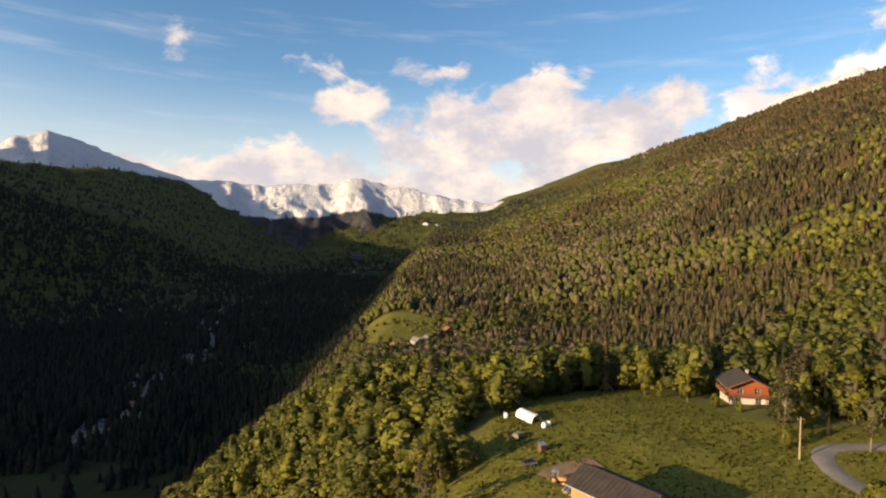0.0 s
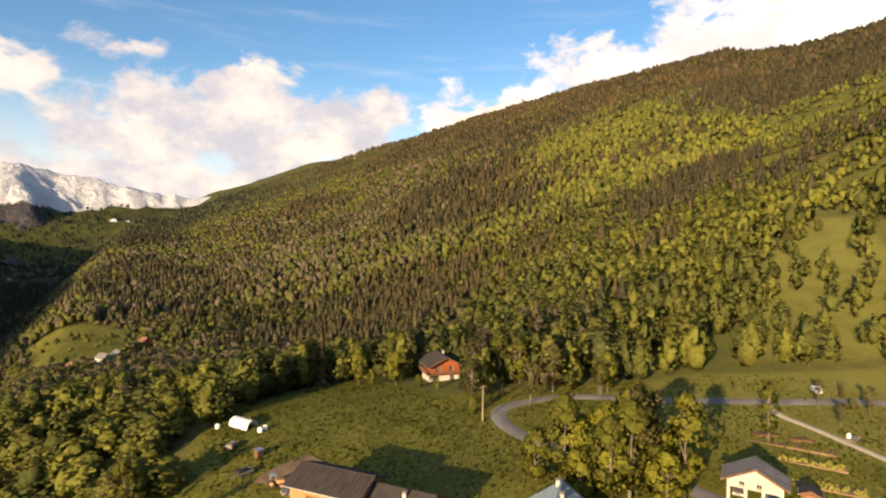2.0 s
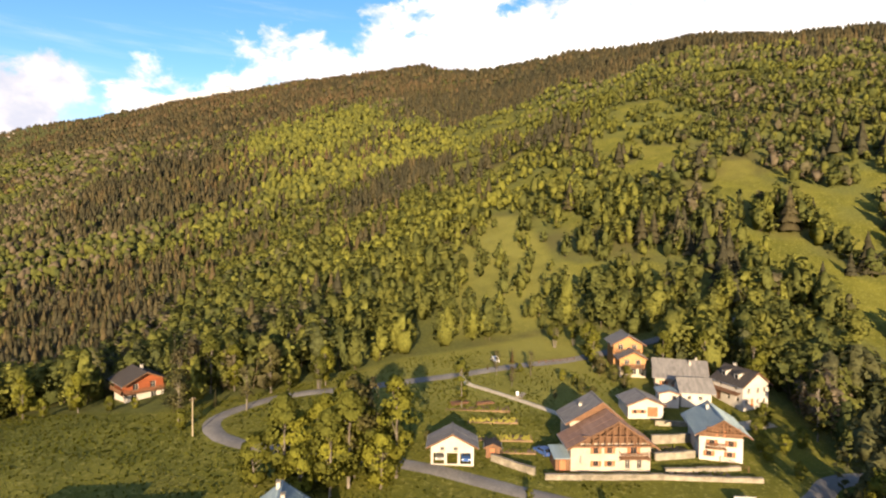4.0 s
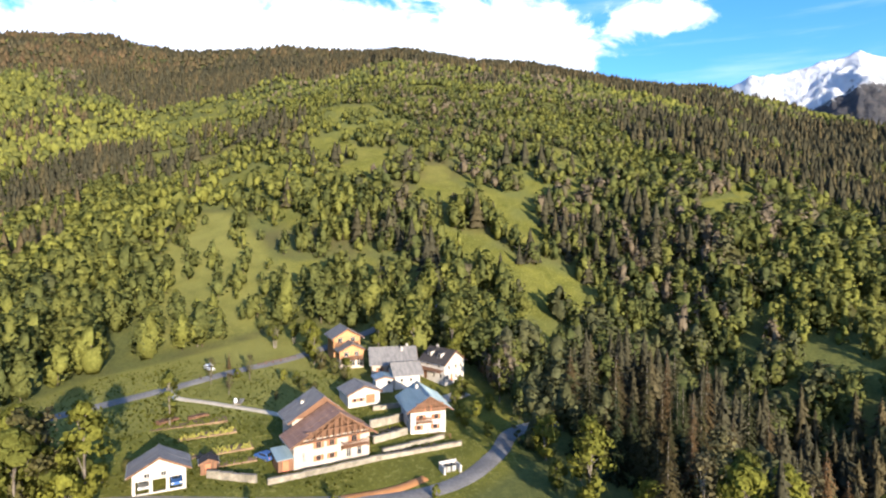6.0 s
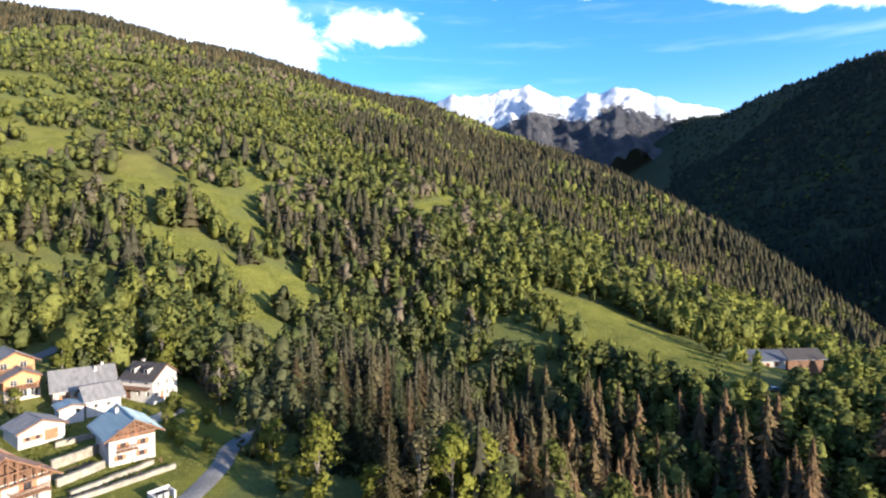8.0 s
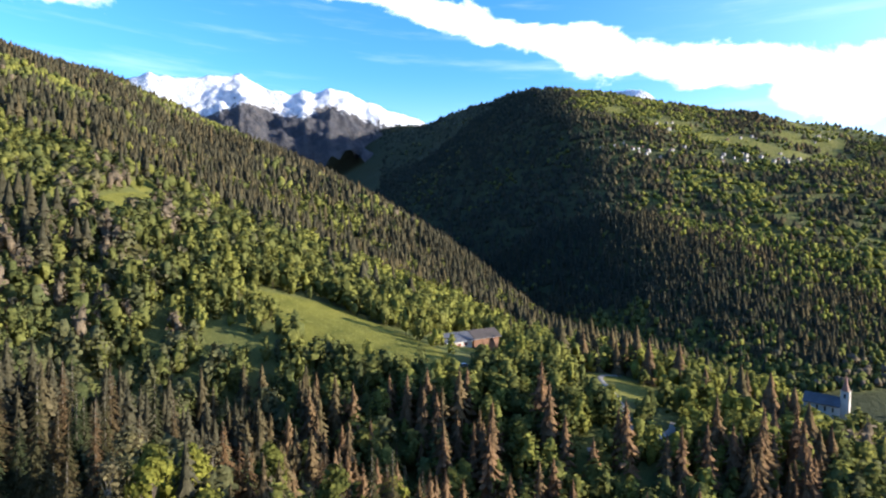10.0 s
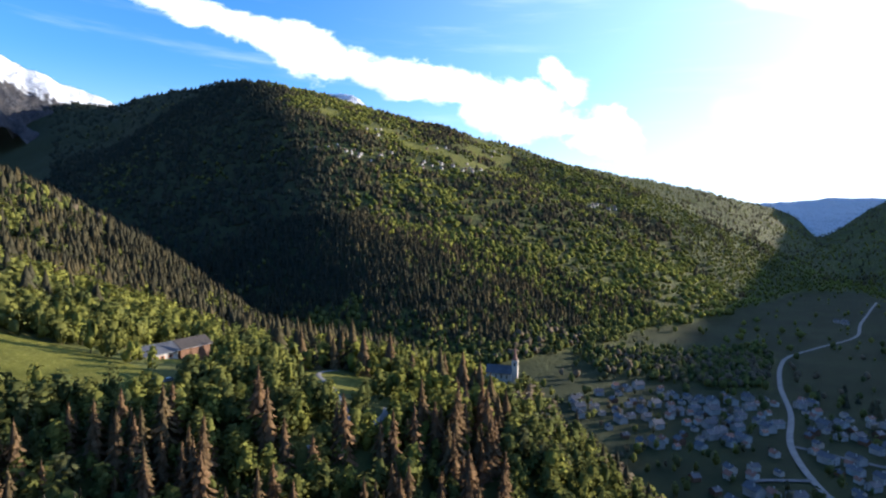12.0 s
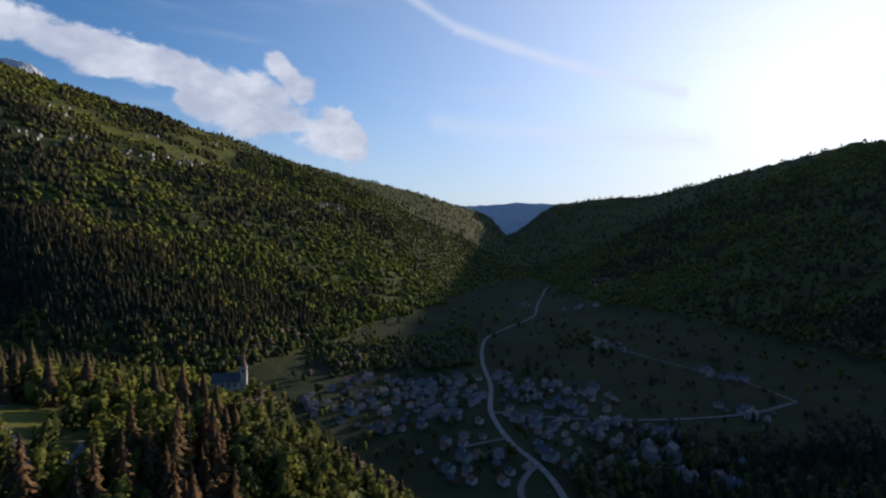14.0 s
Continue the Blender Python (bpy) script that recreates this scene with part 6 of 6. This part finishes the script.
def leaves(centres, normals, size, gen):
    """Small leaf clumps as bent quads."""
    nn = normals / np.linalg.norm(normals, axis=1)[:, None]
    up = gen.normal(size=nn.shape)
    u = up - nn * (up * nn).sum(1)[:, None]
    u /= np.linalg.norm(u, axis=1)[:, None]
    w = np.cross(nn, u)
    s = (size * (0.6 + 0.8 * gen.random(len(nn))))[:, None]
    return np.stack([centres - u * s * 0.6 - w * s * 0.35, centres - u * s * 0.2 + w * s * 0.6, centres + u * s * 0.65 + w * s * 0.3, centres + u * s * 0.3 - w * s * 0.55], 1)


def cube_ball():
    """A ball of radius 1 as 24 quads."""
    quads = []
    for axis in range(3):
        for sign in (-1, 1):
            for i in (-1, 0):
                for j in (-1, 0):
                    q = []
                    for a, b in ((i, j), (i + 1, j), (i + 1, j + 1), (i, j + 1)):
                        p = np.zeros(3)
                        p[axis], p[(axis + 1) % 3], p[(axis + 2) % 3] = sign, a, b
                        q.append(p / np.linalg.norm(p))
                    quads.append(q)
    return np.array(quads)


CUBE_BALL = cube_ball()


def broad_tree(seed, h, r, clumps, per, mat, label, low_=0.3, stems=1, size=0.5, loose=1.0):
    gen = np.random.default_rng(seed)
    root = thing("tree", pose(0, 0, -500), label, "tree")
    trunk = Shape()
    tops = []
    for k in range(stems):
        a = 2 * math.pi * k / max(1, stems)
        fx, fy = (0.5 * math.cos(a), 0.5 * math.sin(a)) if stems > 1 else (0, 0)
        tx, ty = fx * 3.4 + gen.normal() * 0.3, fy * 3.4 + gen.normal() * 0.3
        trunk.bar((fx, fy, -0.5), (tx * 0.6, ty * 0.6, h * 0.42), 0.24 if stems == 1 else 0.15, 8, 0.16 if stems == 1 else 0.1)
        trunk.bar((tx * 0.6, ty * 0.6, h * 0.42), (tx, ty, h * 0.78), 0.16 if stems == 1 else 0.1, 6, 0.05)
        tops.append((tx, ty))
    cs, ns, outs, cores, core_out = [], [], [], [], []
    for i in range(clumps):
        d = gen.normal(size=3)
        d /= np.linalg.norm(d)
        z = low_ + (1 - low_) * (0.5 + 0.46 * d[2])
        width = math.sin(math.pi * min(0.97, max(0.08, (z - low_ * 0.8) / (1.08 - low_ * 0.8)))) ** 0.6
        c = np.array([d[0] * r * 0.66 * width, d[1] * r * 0.66 * width, h * z])
        t0 = tops[i % len(tops)]
        if i % 2 == 0:
            zb = h * min(0.7, max(0.25, z - 0.22))
            trunk.bar((t0[0] * zb / h, t0[1] * zb / h, zb), tuple(c), 0.07, 4, 0.02)
        q = gen.normal(size=(per, 3))
        q /= np.linalg.norm(q, axis=1)[:, None]
        rad = r * gen.uniform(0.26, 0.46)
        cs.append(c + q * (rad * (0.45 + 0.75 * gen.random(per) * loose))[:, None] * np.array([1, 1, 0.85]))
        ns.append(q + 0.5 * d + 0.5 * gen.normal(size=(per, 3)))
        # leaves are shaded by where they sit in the clump and the crown
        outs.append(0.6 * q + 0.9 * d + 0.40 * gen.normal(size=(per, 3)))
        if i % 2 == 0 and mat is LEAF:
            core = CUBE_BALL * (rad * 0.66 * (0.8 + 0.4 * gen.random((24, 1, 1)))) * np.array([1, 1, 0.9])
            cores.append(core + c)
            core_out.append(0.8 * CUBE_BALL.mean(1) + 0.9 * d)
    part("trunk", trunk, BARK, root)
    quads = leaves(np.concatenate(cs), np.concatenate(ns), size, gen)
    crown = new("crown", raw_mesh("crown", np.concatenate([quads, *cores]), mat, np.concatenate([*outs, *core_out])))
    crown.parent = root
    return root


def spruce_tree(seed, h, r, levels, mat, label, drop=0.5):
    gen = np.random.default_rng(seed)
    root = thing("spruce", pose(0, 0, -500), label, "spruce tree")
    part("trunk", Shape().bar((0, 0, -0.5), (0, 0, h * 0.97), 0.26, 8, 0.03), BARK, root)
    quads, soft = [], []
    down = np.array([0, 0, 1.0])
    for k in range(levels):
        t = (k + gen.random() * 0.6) / levels
        z = h * (0.07 + 0.91 * t)
        reach = r * (1 - t) ** 0.85 * gen.uniform(0.75, 1.12) + 0.15
        arms = int(11 - 5 * t)
        a0 = gen.random() * 6.28
        for j in range(arms):
            a = a0 + 2 * math.pi * j / arms + gen.normal() * 0.2
            ln = reach * gen.uniform(0.55, 1.15)
            out = np.array([math.cos(a), math.sin(a), 0.0])
            side = np.array([-math.sin(a), math.cos(a), 0.0])
            lift = gen.normal() * 0.15

            def at(f):
                return out * ln * f + down * (z + lift - drop * ln * f ** 1.4 + 0.12 * ln * max(0.0, f - 0.8))

            # the bough itself, and twigs that hang from it on both sides
            quads.append([at(0.05) - side * 0.10 * ln, at(0.55) - side * 0.10 * ln, at(1.0), at(0.55) + side * 0.10 * ln])
            soft.append(out + down * 0.6 + 0.2 * gen.normal(size=3))
            for f in (0.32, 0.60, 0.86):
                for e in (-1, 1):
                    w = (0.30 - 0.20 * f) * ln + 0.12
                    p, q = at(f - 0.1), at(min(1.0, f + 0.12))
                    tip = at(f) + side * e * w + out * 0.14 * ln - down * (0.35 * w + 0.1 * gen.random())
                    quads.append([p, at(f) + side * e * w * 0.55 - down * 0.05, tip, q])
                    soft.append(out + 0.6 * e * side + down * 0.35 + 0.3 * gen.normal(size=3))
    crown = new("crown", raw_mesh("crown", np.array(quads), mat, np.array(soft)))
    crown.parent = root
    return root


BROAD = [broad_tree(1, 13, 3.4, 30, 38, LEAF, "fresh green broadleaf tree in spring leaf", 0.14, size=0.42),
         broad_tree(2, 15, 3.1, 28, 38, LEAF, "tall narrow broadleaf tree with bright young leaves", 0.12, size=0.42),
         broad_tree(3, 11, 3.9, 28, 38, LEAF, "wide bushy broadleaf tree with young leaves", 0.05, size=0.42),
         broad_tree(4, 14, 4.4, 32, 36, LEAF, "many-stemmed broadleaf tree with pale stems", 0.35, 5, size=0.42),
         broad_tree(5, 14, 2.9, 26, 30, TWIG, "half-bare grey-brown tree just coming into leaf", 0.3, 1, 0.34, 1.6)]
CONES = [spruce_tree(11, 21, 4.7, 26, NEEDLE, "tall spruce with drooping branches"),
         spruce_tree(12, 18, 3.6, 24, NEEDLE, "spruce with dense dark needles", 0.35),
         spruce_tree(13, 23, 3.6, 28, NEEDLE, "slender old spruce with hanging rusty branches", 0.7)]
RUSTY = [spruce_tree(14, 20, 5.2, 26, RUST, "rust-brown spruce laden with old cones", 0.6), spruce_tree(15, 22, 4.8, 28, RUST, "tall rust-brown spruce with drooping branches", 0.7)]
FIRST = set()


def set_tree(proto, x, y, scale, turn):
    m = pose(x, y, flat_at(x, y) - 0.1, 0, 0, turn) @ Matrix.Diagonal((scale * (0.92 + 0.16 * (turn % 1.0)), scale, scale * (0.9 + 0.2 * (turn % 0.7)), 1))
    if proto.name in FIRST:
        copy_thing(proto, m)
    else:
        proto.matrix_basis = m
        FIRST.add(proto.name)


def build_trees():
    gen = random.Random(3)
    # trees that stand alone or at the wood's edge: kind, x, y, scale
    for kind, x, y, s in (
            (2, 61.0, 74.5, 0.83), (0, 69.5, 67.0, 1.18), (1, 73.0, 63.5, 1.18), (2, 76.5, 61.5, 1.18), (1, 77.5, 57.5, 1.06), (4, 79.5, 65.0, 1.00), (2, 66.5, 70.5, 1.18), (2, 73.0, 57.5, 1.06), (0, 70.0, 62.0, 1.12), (2, 68.0, 64.5, 1.18), (2, 71.5, 66.0, 1.24), (0, 76.0, 66.5, 1.06), (2, 78.5, 60.0, 1.12), (2, 65.0, 67.5, 0.94), (0, 63.0, 70.0, 1.0), (2, 62.5, 66.0, 0.9), (0, 66.0, 62.5, 0.95), (2, 74.5, 60.0, 1.1),
            (0, 93.5, 108.5, 0.85), (2, 97.5, 106.5, 0.62), (3, 101.5, 100.0, 0.62), (0, 104.5, 100.5, 0.66), (4, 82.4, 103.8, 0.7),
            (1, 112.0, 64.0, 0.62), (4, 130.5, 59.5, 0.38), (4, 140.8, 58.6, 0.42), (4, 136.0, 66.8, 0.42), (2, 130.2, 47.6, 0.22), (2, 141.0, 62.0, 0.3),
            (3, 164.5, 60.5, 0.9), (3, 169.0, 56.0, 0.85), (0, 158.5, 48.0, 0.72), (1, 155.0, 45.5, 0.66), (2, 151.0, 42.5, 0.6), (2, 148.5, 38.0, 0.55), (2, 145.5, 34.5, 0.4), (2, 150.5, 35.0, 0.5),
            (0, 64.0, 141.0, 0.6), (2, 67.0, 133.0, 0.42), (1, 57.0, 152.0, 0.6), (2, 59.5, 148.0, 0.5), (2, 70.5, 128.5, 0.3), (4, 83.5, 126.0, 0.9), (1, 86.0, 122.0, 0.9), (0, 90.0, 118.0, 0.8),
            (4, 69.5, 110.0, 0.7), (2, 68.0, 106.5, 0.55), (1, 72.0, 113.0, 0.66), (4, 76.0, 119.0, 0.9), (0, 95.0, 122.0, 0.9),
            (2, 123.0, 1.5, 0.42), (2, 127.0, 3.0, 0.45), (2, 118.6, -3.5, 0.35), (2, 133.0, -4.0, 0.5), (2, 110.5, -15.0, 1.0), (2, 99.0, -15.5, 0.6), (2, 140.5, 46.0, 0.35), (2, 137.0, 43.0, 0.4), (2, 142.0, 50.0, 0.36), (2, 134.5, 39.5, 0.36), (2, 131.5, 8.0, 0.4), (2, 134.5, 4.0, 0.45), (2, 129.0, -1.0, 0.42), (2, 137.0, 10.0, 0.45), (2, 140.0, 3.0, 0.6), (1, 139.0, -7.0, 0.8), (0, 156.0, -4.0, 0.7), (0, 162.0, 6.0, 0.9),
            (0, 165.0, 18.0, 0.85), (1, 168.0, 26.0, 0.8), (0, 163.0, 28.0, 0.7), (2, 158.0, 14.0, 0.6), (2, 88.0, 22.5, 0.28), (2, 84.5, 35.0, 0.24), (2, 92.0, 6.0, 0.28), (2, 88.5, 62.5, 0.4), (2, 92.0, 60.5, 0.3)):
        set_tree(BROAD[kind], x, y, s * gen.uniform(0.95, 1.08), gen.uniform(0, 360))
    for kind, x, y, s in ((1, 147.0, 67.0, 0.30), (1, 138.0, 70.5, 0.34), (1, 80.5, 112.5, 0.8), (1, 152.5, 45.5, 0.4), (0, 78.0, 124.5, 0.9)):
        set_tree(CONES[kind], x, y, s, gen.uniform(0, 360))
    for kind, s in build_woods():
        if kind == "leaf":
            p = BROAD[4] if gen.random() < (0.4 if -0.75 * s[0] < s[1] < 0 else 0.12) else gen.choice(BROAD[:3] + BROAD[:4])
            set_tree(p, s[0], s[1], s[3] / 12.5, gen.uniform(0, 360))
        else:
            set_tree(gen.choice(RUSTY if s[1] < -0.6 * s[0] and gen.random() < 0.6 else CONES), s[0], s[1], s[3] / 19.0, gen.uniform(0, 360))


build_trees()


def build_meadow_grass():
    """Tufts of tall grass and pale seed heads on the open meadow."""
    gen = np.random.default_rng(23)
    x, y = gen.uniform(0, 150, 44000), gen.uniform(20, 165, 44000)
    keep = (meadow(x, y) > 0.62) & (near_line(x, y, ROAD) > 3.0) & (near_line(x, y, TRACK) > 1.8)
    for kx, ky, kr in KEEP_OUT:
        if 0 < kx < 160 and 0 < ky < 170:
            keep &= np.hypot(x - kx, y - ky) > 0.62 * kr
    x, y = x[keep][:15000], y[keep][:15000]
    n = len(x)
    clump = 0.6 + 1.2 * np.clip(fractal(x, y, 9, 3, 95) + 0.4, 0, 1)
    base = np.stack([x, y, land(x, y) - 0.05], 1)
    quads, soft = [], []
    for _ in range(2):
        a = gen.random(n) * 6.28
        side = np.stack([np.cos(a), np.sin(a), 0 * a], 1) * (0.17 * clump * gen.uniform(0.6, 1.3, n))[:, None]
        lean = gen.normal(size=(n, 3)) * 0.10
        top = np.array([[0, 0, 1.0]]) * (0.26 * clump * gen.uniform(0.5, 1.3, n))[:, None] + lean * np.array([1, 1, 0.2])
        quads.append(np.stack([base - side, base + side, base + side * 0.7 + top, base - side * 0.6 + top * 0.9], 1))
        soft.append(np.stack([-np.sin(a), np.cos(a), 1.8 + 0 * a], 1))
    ob = new("meadow_grass", raw_mesh("meadow_grass", np.concatenate(quads), GRASS, np.concatenate(soft)))
    tagged(ob, "tufts of tall green meadow grass with pale seed heads", "grass", kind="stuff")


build_meadow_grass()
